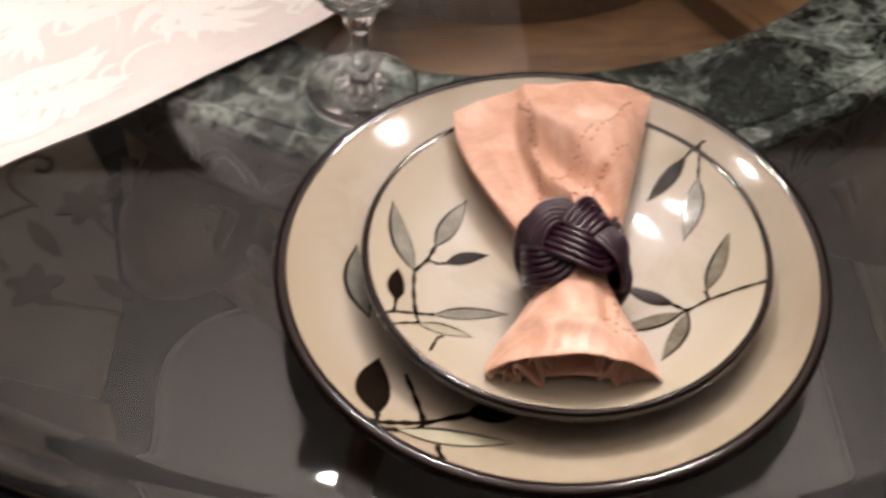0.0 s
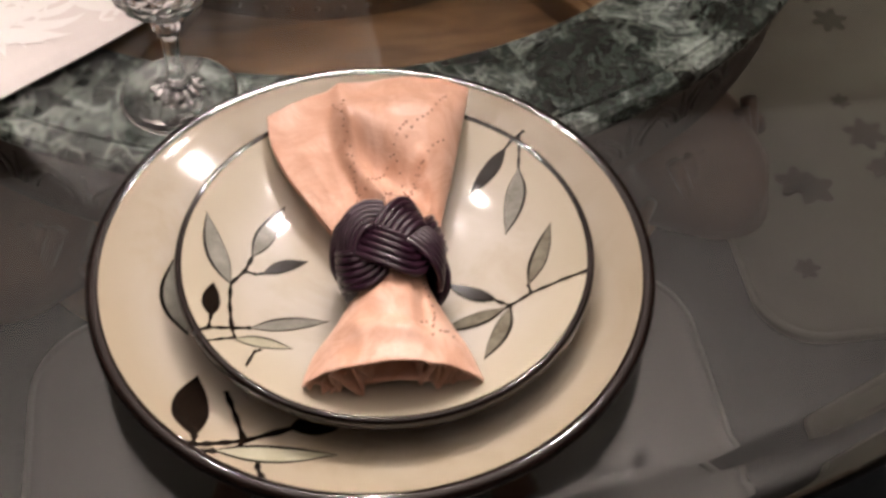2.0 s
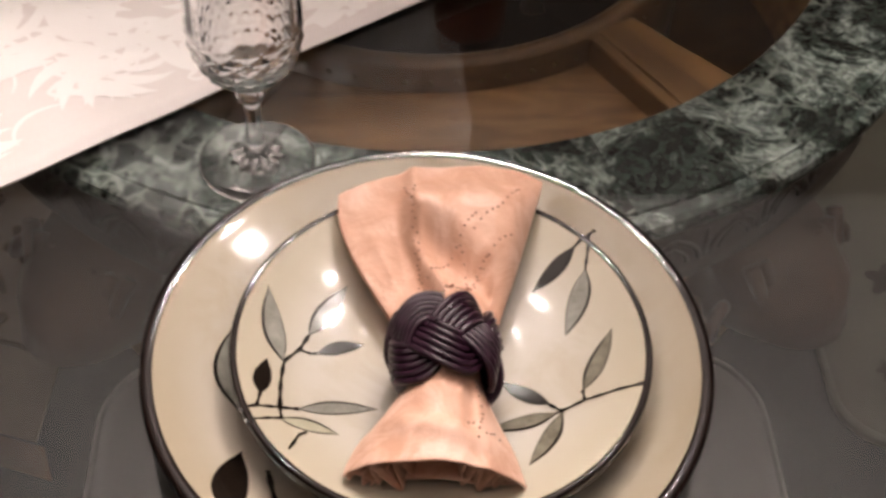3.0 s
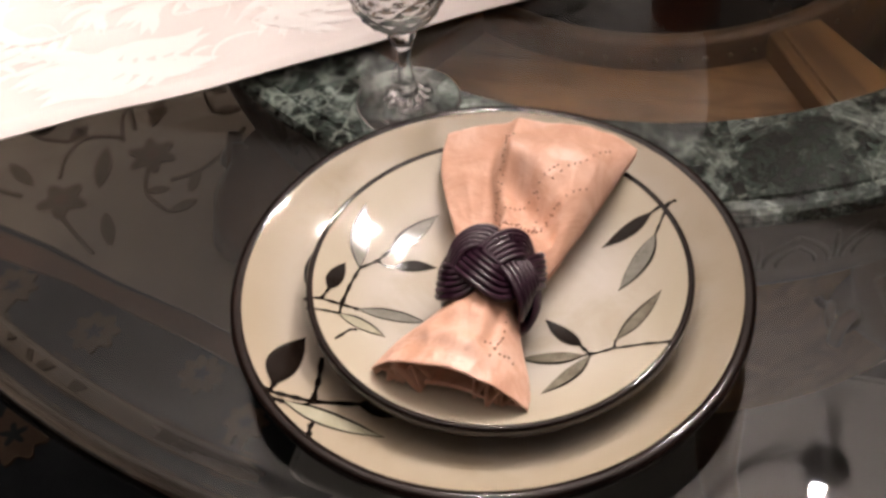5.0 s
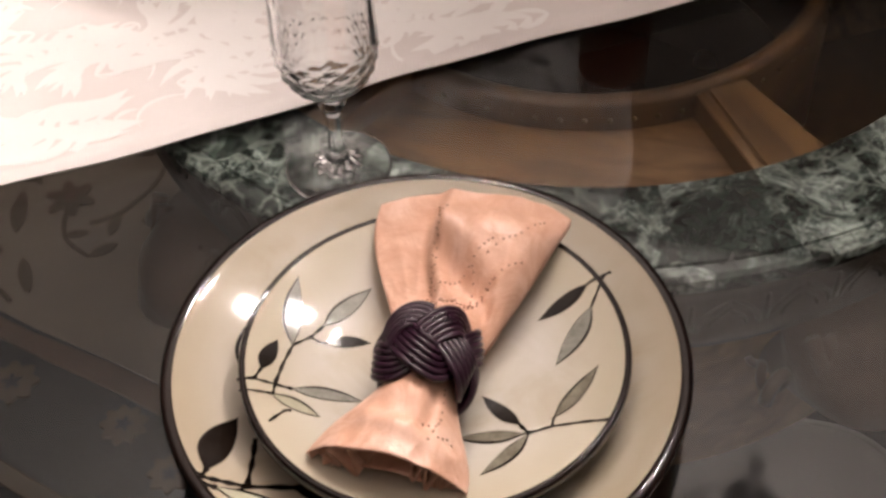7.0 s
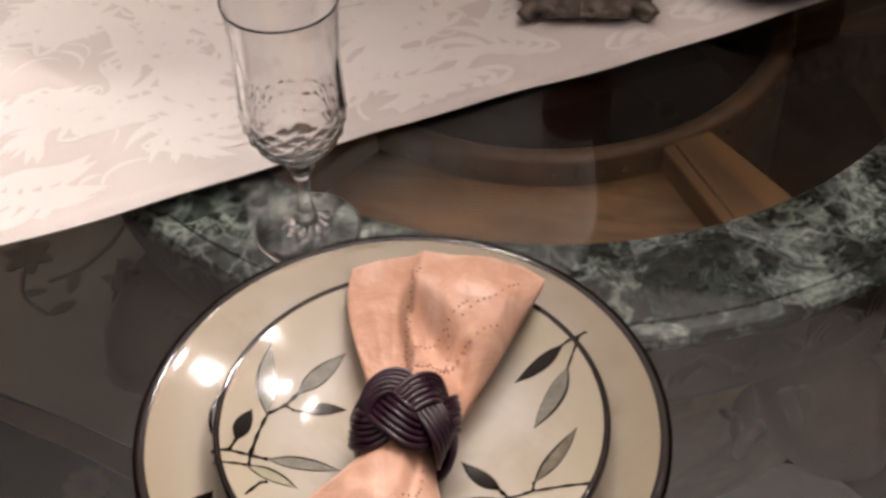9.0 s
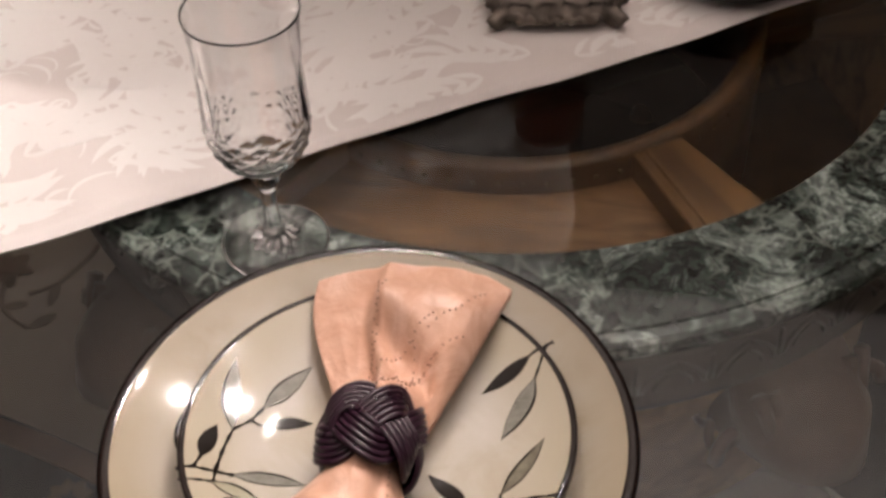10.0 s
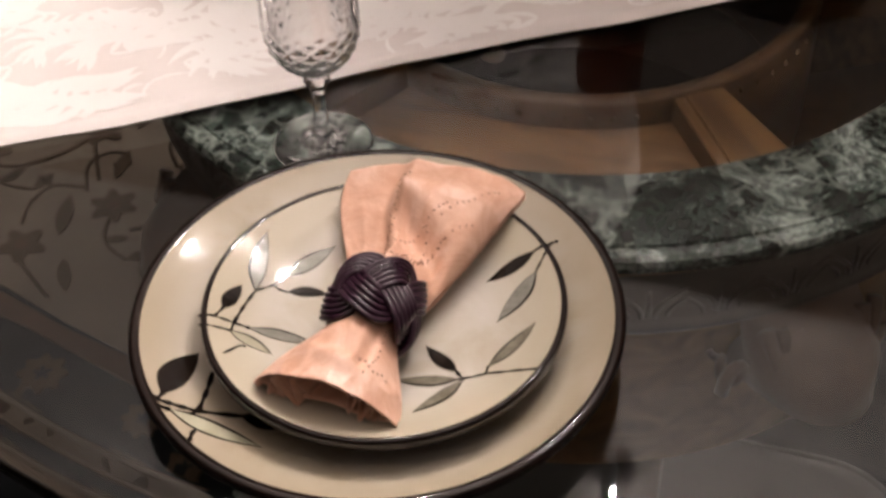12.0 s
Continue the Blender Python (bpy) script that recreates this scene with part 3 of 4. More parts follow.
runner = finish("table_runner", sheet(220, 72, runner_point), CLOTH, recalc=False)
thick(runner, 0.0016, -1.0)
runner.matrix_basis = pose(TABLE.x, TABLE.y, 0, 0, 0, 34.5)
tagged(runner, "cream damask table runner laid across the glass top", "table runner")


LIFT = [0]


def frond(bm, x, y, turn, size, curl, lobes):
    """One acanthus frond of the woven figure: a curling rib with lobed leaves on both sides."""
    ribs, a, px, py = [], turn, x, y
    for k in range(lobes + 1):
        ribs.append((px, py, a))
        a += curl * (0.6 + 0.9 * k / lobes)
        px += size / lobes * math.cos(a)
        py += size / lobes * math.sin(a)
    for k, (px, py, a) in enumerate(ribs):
        reach = size * 0.62 * math.sin(math.pi * (k + 1.1) / (lobes + 1.9)) ** 0.8
        for side in (-1, 1):
            b = a + side * 0.80
            n = 6
            g = []
            LIFT[0] += 1
            rise = 0.00030 + 0.000012 * (LIFT[0] % 61)
            for i in range(n + 1):
                u = i / n
                half = reach * 0.112 * math.sin(math.pi * min(u + 0.06, 1)) ** 0.7
                bb = b - side * 0.35 * u + 0.25 * math.sin(2 * u + k)
                cx, cy = px + reach * u * math.cos(bb), py + reach * u * math.sin(bb)
                row = []
                for e in (-1, 1):
                    qx, qy = cx - e * half * math.sin(bb), cy + e * half * math.cos(bb)
                    row.append(bm.verts.new((qx, qy, runner_z(qx, qy) + rise)))
                g.append(row)
            for p, q in zip(g, g[1:]):
                bm.faces.new((p[0], p[1], q[1], q[0]))


def scroll(bm, x, y, turn, length, bend, width):
    """A thin tapering scroll of the figure."""
    prev, a = None, turn
    n = 22
    for k in range(n + 1):
        u = k / n
        a += bend * (0.4 + 1.8 * u)
        x += length / n * math.cos(a)
        y += length / n * math.sin(a)
        if abs(y) > 0.126:
            return
        h = width * math.sin(math.pi * (0.08 + 0.9 * u))
        row = [bm.verts.new((x - e * h * math.sin(a), y + e * h * math.cos(a), runner_z(x, y) + 0.0002 + 0.00005 * width / 0.001)) for e in (-1, 1)]
        if prev:
            bm.faces.new((prev[0], prev[1], row[1], row[0]))
        prev = row


figure = bmesh.new()
pick = random.Random(11)
for col in range(25):
    for row in range(6):
        s0 = -0.50 + 0.0415 * col + pick.uniform(-0.010, 0.010)
        w0 = -0.113 + 0.045 * row + (0.014 if col % 2 else -0.010) + pick.uniform(-0.008, 0.008)
        if abs(s0) < 0.5 and abs(w0) < 0.122:
            frond(figure, s0, w0, 0.7 * math.sin(0.9 * col) + (2.6 if (row + col // 3) % 2 else 0.3) + pick.uniform(-0.5, 0.5), pick.uniform(0.062, 0.092), pick.choice((-1, 1)) * pick.uniform(0.10, 0.32), 7)
for k in range(130):
    scroll(figure, pick.uniform(-0.5, 0.5), pick.uniform(-0.115, 0.115), pick.uniform(0, 6.28), pick.uniform(0.025, 0.055), pick.choice((-1, 1)) * pick.uniform(0.05, 0.16), pick.uniform(0.0008, 0.0018))
for v in [v for v in figure.verts if abs(v.co.y) > 0.129]:
    figure.verts.remove(v)
tagged(part("woven_figure", figure, SATIN, runner, "shining satin leaf figure"), kind="stuff")


# ---- plates ----
DINNER = [(0.0, 0.7575), (0.070, 0.7575), (0.082, 0.7585), (0.095, 0.7620), (0.108, 0.7672), (0.120, 0.7717), (0.1285, 0.7750), (0.1302, 0.7757)]
SALAD = [(0.0, 0.7705), (0.040, 0.7709), (0.055, 0.7727), (0.068, 0.7759), (0.080, 0.7800), (0.090, 0.7840), (0.0958, 0.7865)]


def height(profile, r):
    for (r0, z0), (r1, z1) in zip(profile, profile[1:]):
        if r <= r1:
            return z0 + (z1 - z0) * (r - r0) / (r1 - r0)
    return profile[-1][1]


def fine_profile(profile, step=0.004):
    """The profile rounded off at its corners."""
    out, r = [], 0.0
    end = profile[-1][0]
    while r < end - 1e-6:
        out.append((r, height(profile, r)))
        r += step
    out.append((end, profile[-1][1]))
    sm = [out[0]]
    for a, b, c in zip(out, out[1:], out[2:]):
        sm.append((b[0], (a[1] + 2 * b[1] + c[1]) / 4))
    return sm + [out[-1]]


DINNER, SALAD = fine_profile(DINNER), fine_profile(SALAD)


def plate(name, profile, centre, rim, drop, foot, base, glaze, label):
    """Cream glazed inside, dark brown rim, underside and foot ring."""
    root = thing(name, (centre[0], centre[1], 0))
    tagged(root, label, "plate")
    end, ztop = profile[-1]
    part("glazed_face", lathe(profile, 160), glaze, root)
    under = [(end, ztop), (end + rim * 0.35, ztop + 0.0009), (end + rim * 0.7, ztop + 0.0007), (end + rim * 0.95, ztop - 0.0010), (end + rim, ztop - 0.0035), (end + rim * 0.9, ztop - 0.0062)]
    under += [(end - 0.010, ztop - drop * 0.55 - 0.0055), (foot + 0.020, base + 0.007), (foot + 0.004, base + 0.0035), (foot + 0.002, base), (foot - 0.003, base), (foot - 0.004, base + 0.003), (0.0, base + 0.003)]
    part("rim_and_underside", lathe(under, 160), BROWN_GLAZE, root, "dark brown glazed rim")
    return root


dinner = plate("dinner_plate", DINNER, (0, 0), 0.0065, 0.012, 0.078, 0.7502, TAN_GLAZE, "large cream stoneware dinner plate with brown rim and painted leaves")
salad = plate("salad_plate", SALAD, (0.006, -0.004), 0.0038, 0.012, 0.050, 0.7582, WHITE_GLAZE, "smaller cream stoneware plate with painted leaves on the dinner plate")


def on_plate(root, profile, x, y, lift):
    px, py = x - root.location.x, y - root.location.y
    return Vector((px, py, height(profile, math.hypot(px, py)) + lift))


def leaf_mesh(root, profile, a, b, w, lift, bend=0.0, grow=0.0, n=18, m=6):
    a, b = Vector((*a, 0)), Vector((*b, 0))
    d = b - a
    side = Vector((-d.y, d.x, 0)).normalized()
    a, b = a - d.normalized() * grow, b + d.normalized() * grow
    d = b - a

    def fn(u, v):
        half = (w + grow) * (math.sin(math.pi * u ** 0.9) ** 1.15) * (1 + 0.05 * math.sin(9 * u)) + 1e-5
        p = a + d * u + side * (bend * math.sin(math.pi * u) + (2 * v - 1) * half)
        return on_plate(root, profile, p.x, p.y, lift)
    return sheet(n, m, fn)


def painted_leaf(root, profile, a, b, w, fill, bend=0.0, outline=0.0010):
    leaf = part("painted_leaf", leaf_mesh(root, profile, a, b, w, 0.00045, bend), fill, root)
    part("leaf_outline", leaf_mesh(root, profile, a, b, w, 0.00025, bend + 0.0005, outline), LEAF_BLACK, leaf)


def painted_line(parent, root, profile, pts, w, lift=0.0003, name="painted_stem", bend=0.0):
    path = []
    for i, ((x0, y0), (x1, y1)) in enumerate(zip(pts, pts[1:])):
        for k in range(10):
            path.append((x0 + (x1 - x0) * k / 10, y0 + (y1 - y0) * k / 10))
    path.append(pts[-1])
    n = len(path) - 1
    # round the corners of the stroke
    for _ in range(4):
        path = [path[0]] + [((p[0] + 2 * q[0] + r[0]) / 4, (p[1] + 2 * q[1] + r[1]) / 4) for p, q, r in zip(path, path[1:], path[2:])] + [path[-1]]

    def fn(u, v):
        i = min(int(round(u * n)), n)
        p, q = Vector(path[max(i - 1, 0)]), Vector(path[min(i + 1, n)])
        d = (q - p).normalized()
        side = Vector((-d.y, d.x))
        half = (1.55 + 0.5 * (2 * u - 1) ** 4) * w * (0.85 + 0.25 * math.sin(0.9 * i))
        c = Vector(path[i]) + side * ((2 * v - 1) * half + bend * math.sin(math.pi * u))
        return on_plate(root, profile, c.x, c.y, lift)
    part(name, sheet(n, 2, fn), LEAF_BLACK, parent)


def sprig(root, profile, leaves, stems, outline=0.0010):
    for a, b, w, fill, bend in leaves:
        painted_leaf(root, profile, a, b, w, fill, bend, outline)
    for w, *pts in stems:
        painted_line(root, root, profile, pts, w)


sprig(salad, SALAD, [
    ((-0.0774, -0.0317), (-0.0758, -0.0110), 0.0033, LEAF_BLACK, 0.0),
    ((-0.0682, -0.0100), (-0.0770, 0.0310), 0.0043, LEAF_GREY, 0.0012),
    ((-0.0570, 0.0080), (-0.0395, 0.0385), 0.0041, LEAF_GREY, 0.0),
    ((-0.0520, -0.0020), (-0.0312, 0.0045), 0.0030, LEAF_BLACK, 0.0008),
    ((-0.0600, -0.0375), (-0.0250, -0.0335), 0.0033, LEAF_GREY, 0.0012),
    ((-0.0675, -0.0455), (-0.0425, -0.0500), 0.0030, LEAF_LIGHT, 0.0006),
    ((0.0552, -0.0325), (0.0340, -0.0180), 0.0033, LEAF_BLACK, 0.0),
    ((0.0715, -0.0275), (0.0880, 0.0050), 0.0034, LEAF_OLIVE, -0.0008),
    ((0.0606, -0.0395), (0.0432, -0.0690), 0.0033, LEAF_OLIVE, 0.0008),
    ((0.0580, -0.0390), (0.0262, -0.0462), 0.0034, LEAF_OLIVE, 0.0),
    ((0.0745, 0.0556), (0.0530, 0.0350), 0.0034, LEAF_BLACK, 0.0),
    ((0.0790, 0.0420), (0.0668, 0.0072), 0.0044, LEAF_GREY, 0.0008),
], [
    (0.0006, (-0.0860, -0.0440), (-0.0790, -0.0400), (-0.0685, -0.0385), (-0.0600, -0.0375)),
    (0.0006, (-0.0685, -0.0385), (-0.0690, -0.0240), (-0.0681, -0.0100), (-0.0612, -0.0015), (-0.0570, 0.0080)),
    (0.0005, (-0.0612, -0.0015), (-0.0560, -0.0030), (-0.0520, -0.0020)),
    (0.0005, (-0.0685, -0.0385), (-0.0672, -0.0450)),
    (0.0005, (-0.0774, -0.0317), (-0.0785, -0.0395)),
    (0.0005, (-0.0830, -0.0500), (-0.0720, -0.0460), (-0.0672, -0.0450)),
    (0.0005, (-0.0560, -0.0515), (-0.0590, -0.0530), (-0.0630, -0.0635)),
    (0.0006, (0.1010, -0.0310), (0.0860, -0.0312), (0.0715, -0.0335), (0.0606, -0.0382), (0.0552, -0.0330)),
    (0.0005, (0.0715, -0.0335), (0.0712, -0.0275)),
    (0.0005, (0.0606, -0.0382), (0.0606, -0.0400)),
    (0.0005, (0.0606, -0.0382), (0.0580, -0.0390)),
    (0.0006, (0.0860, 0.0650), (0.0826, 0.0620), (0.0745, 0.0556)),
    (0.0005, (0.0826, 0.0620), (0.0810, 0.0520), (0.0790, 0.0420)),
])
sprig(dinner, DINNER, [
    ((-0.0876, -0.0890), (-0.0862, -0.0520), 0.0068, LEAF_BLACK, 0.002),
    ((-0.0790, -0.0985), (-0.0280, -0.1030), 0.0044, LEAF_LIGHT, -0.0010),
    ((-0.0460, -0.0840), (-0.0180, -0.0790), 0.0065, LEAF_BLACK, 0.0),
    ((-0.0905, -0.0240), (-0.0960, 0.0200), 0.0050, LEAF_GREY, 0.003),
], [
    (0.0011, (-0.0960, -0.0920), (-0.0876, -0.0950), (-0.0780, -0.0940), (-0.0666, -0.0925), (-0.0460, -0.0840)),
    (0.0009, (-0.0876, -0.0890), (-0.0880, -0.0950)),
    (0.0009, (-0.0666, -0.0925), (-0.0700, -0.0760), (-0.0740, -0.0600)),
    (0.0009, (-0.0900, -0.0980), (-0.0790, -0.0990), (-0.0700, -0.0980), (-0.0666, -0.0925)),
    (0.0009, (-0.0610, -0.1025), (-0.0615, -0.1100), (-0.0590, -0.1180)),
    (0.0009, (-0.0790, -0.0985), (-0.0860, -0.1000), (-0.0930, -0.0960)),
], 0.0016)

# ---- napkin in its ring ----
RING = Vector((0.0065, -0.0203, 0.7955))


def napkin_half(y):
    if y < RING.y:
        u = (RING.y - y) / 0.067
        return 0.0165 + 0.0215 * smoothstep(0.05, 1.0, u) + 0.002 * u
    u = (y - RING.y) / 0.108
    return 0.0165 + 0.0345 * smoothstep(0.0, 0.95, u) ** 0.9


def napkin_top(u, v):
    """The upper layer, from the open hem (u = 0) through the ring to the wide fan (u = 1)."""
    s = 2 * v - 1
    y = -0.0850 + 0.175 * u
    half = napkin_half(y)
    cx = RING.x + (-0.0060 * smoothstep(RING.y, -0.085, y) if y < RING.y else 0.0005 * (y - RING.y) / 0.1)
    if s > 0 and y > RING.y:
        half = 0.0165 + 0.0370 * min((y - RING.y) / 0.108, 1) ** 0.85
    x = cx + half * s
    if y < RING.y:
        k = (RING.y - y) / 0.067
        arch = (0.0165 + 0.0045 * k) * (1 - abs(s) ** (2.4 + 0.8 * k))
        base = 0.7850 - 0.0035 * k + 0.002
        z = base + arch - 0.0035 * math.exp(-((s - 0.62 + 0.25 * k) / 0.12) ** 2) * smoothstep(0.1, 0.5, k) * (1 - 0.6 * k) + 0.0022 * math.exp(-((k - 0.72 - 0.1 * s) / 0.07) ** 2) * (1 - s * s) + 0.0012 * k * math.sin(5.5 * s + 1.0) + 0.0035 * k * (0.5 - abs(noise.noise(Vector((3.0 * s, 3.0 * k + s, 4.0)))))
        z = z + (1 - k) * 0.008 * (1 - s * s)
        y += 0.003 * (s * s) * k - 0.0030 * k * s
    else:
        k = min((y - RING.y) / 0.108, 1)
        neck = 0.026 * (1 - s * s) * (1 - smoothstep(0.0, 0.45, k))
        rise = 0.7850 + 0.004 * k + 0.006 * k * k
        line = -0.06 - 0.27 * smoothstep(0.10, 0.70, k)
        flank = 0.07 if s < line else 0.18
        ridge = 0.0055 * math.exp(-((s - line) / flank) ** 2) * smoothstep(0.08, 0.35, k) * (1 - 0.8 * smoothstep(0.72, 0.92, k))
        q = k + 0.30 * s
        over = smoothstep(line - 0.05, line + 0.10, s) * (1 - abs(s) ** 8)
        hill = 0.0150 * (1 - smoothstep(0.12, 0.56, q)) * smoothstep(0.07, 0.22, k)
        crest = 0.0135 * smoothstep(0.50, 0.72, q) * (1 - 0.85 * smoothstep(0.74, 1.0, k))
        swell = 0.0040 * (1 - abs(s) ** 2.2) * smoothstep(0.2, 0.7, k)
        crease = 0.5 - abs(noise.noise(Vector((1.4 * s + 1.5 * k, 2.6 * k - 1.3 * s, 7.0))))
        crease2 = 0.5 - abs(noise.noise(Vector((3.4 * s - 2.4 * k, 4.2 * k + 2.4 * s, 3.0))))
        pucker = (0.0024 * crease + 0.0024 * crease2) * smoothstep(0.08, 0.3, k) * (0.35 + 0.65 * over)
        z = rise + neck + ridge + over * (hill + crest) + swell + pucker
        y += 0.006 * (1 - s * s) * k - 0.0035 * abs(s) ** 3 * k + 0.004 * s * k
    z += 0.0006 * noise.noise(Vector((x * 90, y * 90, 1)))
    return (x, y, z)


def napkin_under(u, v):
    x, y, z = napkin_top(u, v)
    s = 2 * v - 1
    return (x * 0.985 + RING.x * 0.015, y + 0.0015 + 0.003 * (1 - smoothstep(0.0, 0.3, u)), max(0.7782 + 0.06 * max(abs(y) - 0.05, 0) ** 1.0 * 0.5, z - 0.004 - 0.017 * (1 - abs(s) ** 3)))


napkin = thing("napkin")
tagged(napkin, "peach satin napkin drawn through a ring into a bow", "napkin")
thick(part("upper_layer", sheet(150, 100, napkin_top), PEACH, napkin), 0.0009)
thick(part("under_layer", sheet(80, 48, napkin_under), PEACH, napkin), 0.0009)


def hem_fold(x0, x1, turns, lean, y0, depth, phase):
    """Pleats of cloth packed inside the open hem, drawn together towards the ring."""
    def fn(u, v):
        x = x0 + (x1 - x0) * u
        room = 0.0200 * (1 - min(abs(x - 0.0005) / 0.040, 1) ** 3.0) + 0.0012
        wave = 0.5 + 0.5 * math.sin(turns * math.pi * u + phase)
        z = 0.7806 + max(room - 0.0006, 0.002) * wave * (1 - 0.3 * v)
        x += lean * (wave - 0.5)
        return (x + (0.002 - x) * 0.45 * v, y0 + depth * v + 0.0020 * math.sin(7 * u + phase), z)
    return sheet(72, 8, fn)


for args in ((-0.0350, -0.0100, 5.0, -0.0085, -0.0812, 0.026, 0.4), (-0.0320, -0.0150, 2.0, 0.0060, -0.0795, 0.022, 2.6),
             (0.0110, 0.0360, 7.0, 0.0050, -0.0822, 0.026, 1.1), (0.0180, 0.0340, 3.0, -0.0060, -0.0800, 0.022, 2.9)):
    thick(part("inner_fold", hem_fold(*args), PEACH, napkin), 0.0007)

stitches = bmesh.new()
for u0, v0, u1, v1, bend, count in ((0.55, 0.30, 0.93, 0.33, 0.05, 15), (0.50, 0.40, 0.90, 0.38, -0.05, 14), (0.52, 0.52, 0.66, 0.80, 0.03, 13), (0.48, 0.60, 0.74, 0.92, -0.02, 15), (0.60, 0.36, 0.78, 0.70, 0.03, 14),
                                      (0.54, 0.70, 0.70, 0.62, 0.02, 9), (0.74, 0.70, 0.92, 0.90, 0.03, 10), (0.46, 0.48, 0.58, 0.58, 0.02, 9), (0.08, 0.75, 0.26, 0.86, 0.02, 9), (0.12, 0.70, 0.10, 0.90, 0.01, 7)):
    for k in range(count):
        t = k / (count - 1)
        u, v = u0 + (u1 - u0) * t + 0.01 * math.sin(9 * t), v0 + (v1 - v0) * t + bend * math.sin(math.pi * t)
        x, y, z = napkin_top(u, v)
        bmesh.ops.create_icosphere(stitches, subdivisions=1, radius=0.00062, matrix=Matrix.Translation((x, y, z + 0.0002)))
tagged(part("stitching", stitches, STITCH, napkin, "dark dotted embroidery"), kind="stuff")

# ring: three bands of five satin cords, plaited round the napkin
ring = thing("napkin_ring", RING, 4)
tagged(ring, "aubergine napkin ring plaited from satin cord", "napkin ring")
for band in range(3):
    for c in range(6):
        pts = []
        steps = 120
        for k in range(steps):
            th = 2 * math.pi * k / steps + 0.5
            t = 2 * th + 2 * math.pi * band / 3
            lat = 0.0115 * math.sin(t)
            dl = 0.0115 * 2 * math.cos(t)
            lift = 0.0025 * math.sin(2 * t)
            slope = math.atan2(dl, 0.024)
            off = (c - 2.5) * 0.0029
            lat2 = lat + off * math.cos(slope)
            th2 = th - off * math.sin(slope) / 0.026
            r = 0.0236 + lift - 11.0 * lat2 * lat2
            pts.append((1.00 * r * math.sin(th2), lat2 * 1.20, 0.88 * r * math.cos(th2)))
        part("cord", tube(pts, 0.0017, 8, closed=True), CORD, ring)

# ---- crystal goblet ----
goblet = thing("crystal_goblet", (-0.092, 0.153, 0.7503))
tagged(goblet, "cut crystal wine goblet standing on the glass", "wine glass")


part("foot", lathe([(0.0, 0.0), (0.030, 0.0), (0.0325, 0.0008), (0.0328, 0.0018), (0.0315, 0.0026), (0.020, 0.0042), (0.010, 0.0066), (0.0062, 0.0095), (0.0, 0.0096)], 96), CRYSTAL, goblet)
part("stem", lathe([(0.0, 0.0092), (0.0072, 0.0092), (0.0058, 0.013), (0.0049, 0.022), (0.0045, 0.034), (0.0050, 0.044), (0.0068, 0.0485), (0.0088, 0.0525), (0.0074, 0.0565), (0.0098, 0.061), (0.0, 0.0612)], 12), CRYSTAL, goblet, smooth=False)
bowl_profile = [(0.0, 0.0608), (0.0105, 0.0608), (0.0175, 0.0660), (0.0235, 0.0725), (0.0275, 0.0800), (0.0298, 0.0890), (0.0304, 0.1000), (0.0300, 0.1150), (0.0296, 0.1300), (0.0297, 0.1480), (0.0305, 0.1600), (0.0318, 0.1685),
                (0.0311, 0.1688), (0.0296, 0.1600), (0.0286, 0.1480), (0.0282, 0.1300), (0.0280, 0.1100), (0.0280, 0.0960), (0.0270, 0.0855), (0.0226, 0.0755), (0.0160, 0.0690), (0.0, 0.0650)]


def goblet_bowl():
    """Diamond cuts below, tall flutes above, smooth lip."""
    fine = []
    for (r0, z0), (r1, z1) in zip(bowl_profile, bowl_profile[1:]):
        n = 6 if z0 > 0.061 and r0 > 0.01 else 1
        for k in range(n):
            fine.append((r0 + (r1 - r0) * k / n, z0 + (z1 - z0) * k / n))
    fine.append(bowl_profile[-1])
    outer = fine.index(max(fine, key=lambda p: p[1]))

    def cut(a, k):
        if k >= outer:
            return 1.0
        z = fine[k][1]
        dia = abs((a * 13 / math.pi + z * 210) % 2 - 1)
        dib = abs((a * 13 / math.pi - z * 210) % 2 - 1)
        low = (1 - smoothstep(0.094, 0.104, z)) * smoothstep(0.064, 0.074, z)
        flute = abs(math.sin(a * 7)) * smoothstep(0.100, 0.112, z) * (1 - smoothstep(0.128, 0.146, z))
        return 1 + 0.045 * low * (0.55 - max(dia, dib)) - 0.012 * flute
    return lathe(fine, 208, cut)


bowl = part("bowl", goblet_bowl(), CRYSTAL, goblet, smooth=True)
bowl.data.polygons.foreach_set("use_smooth", [not (0.07 < p.center.z < 0.104 and math.hypot(p.center.x, p.center.y) > 0.0 and p.normal.z < 0.6 and p.normal.x * p.center.x + p.normal.y * p.center.y > 0) for p in bowl.data.polygons])
part("foot_star", lathe([(0.0, 0.0052), (0.0145, 0.0052), (0.0125, 0.0078), (0.0085, 0.0100), (0.0060, 0.0125), (0.0, 0.0126)], 48, lambda a, k: 1 + 0.16 * math.cos(12 * a + 0.8 * k)), FROSTED, goblet, smooth=False)
for ob in goblet.children:
    ob.visible_shadow = False

# ---- candle holder on the runner ----
holder = thing("candle_holder", (0.0455, 0.432, 0.7552), 9.5)
tagged(holder, "ornate square pewter candle holder on scroll feet", "candle holder")


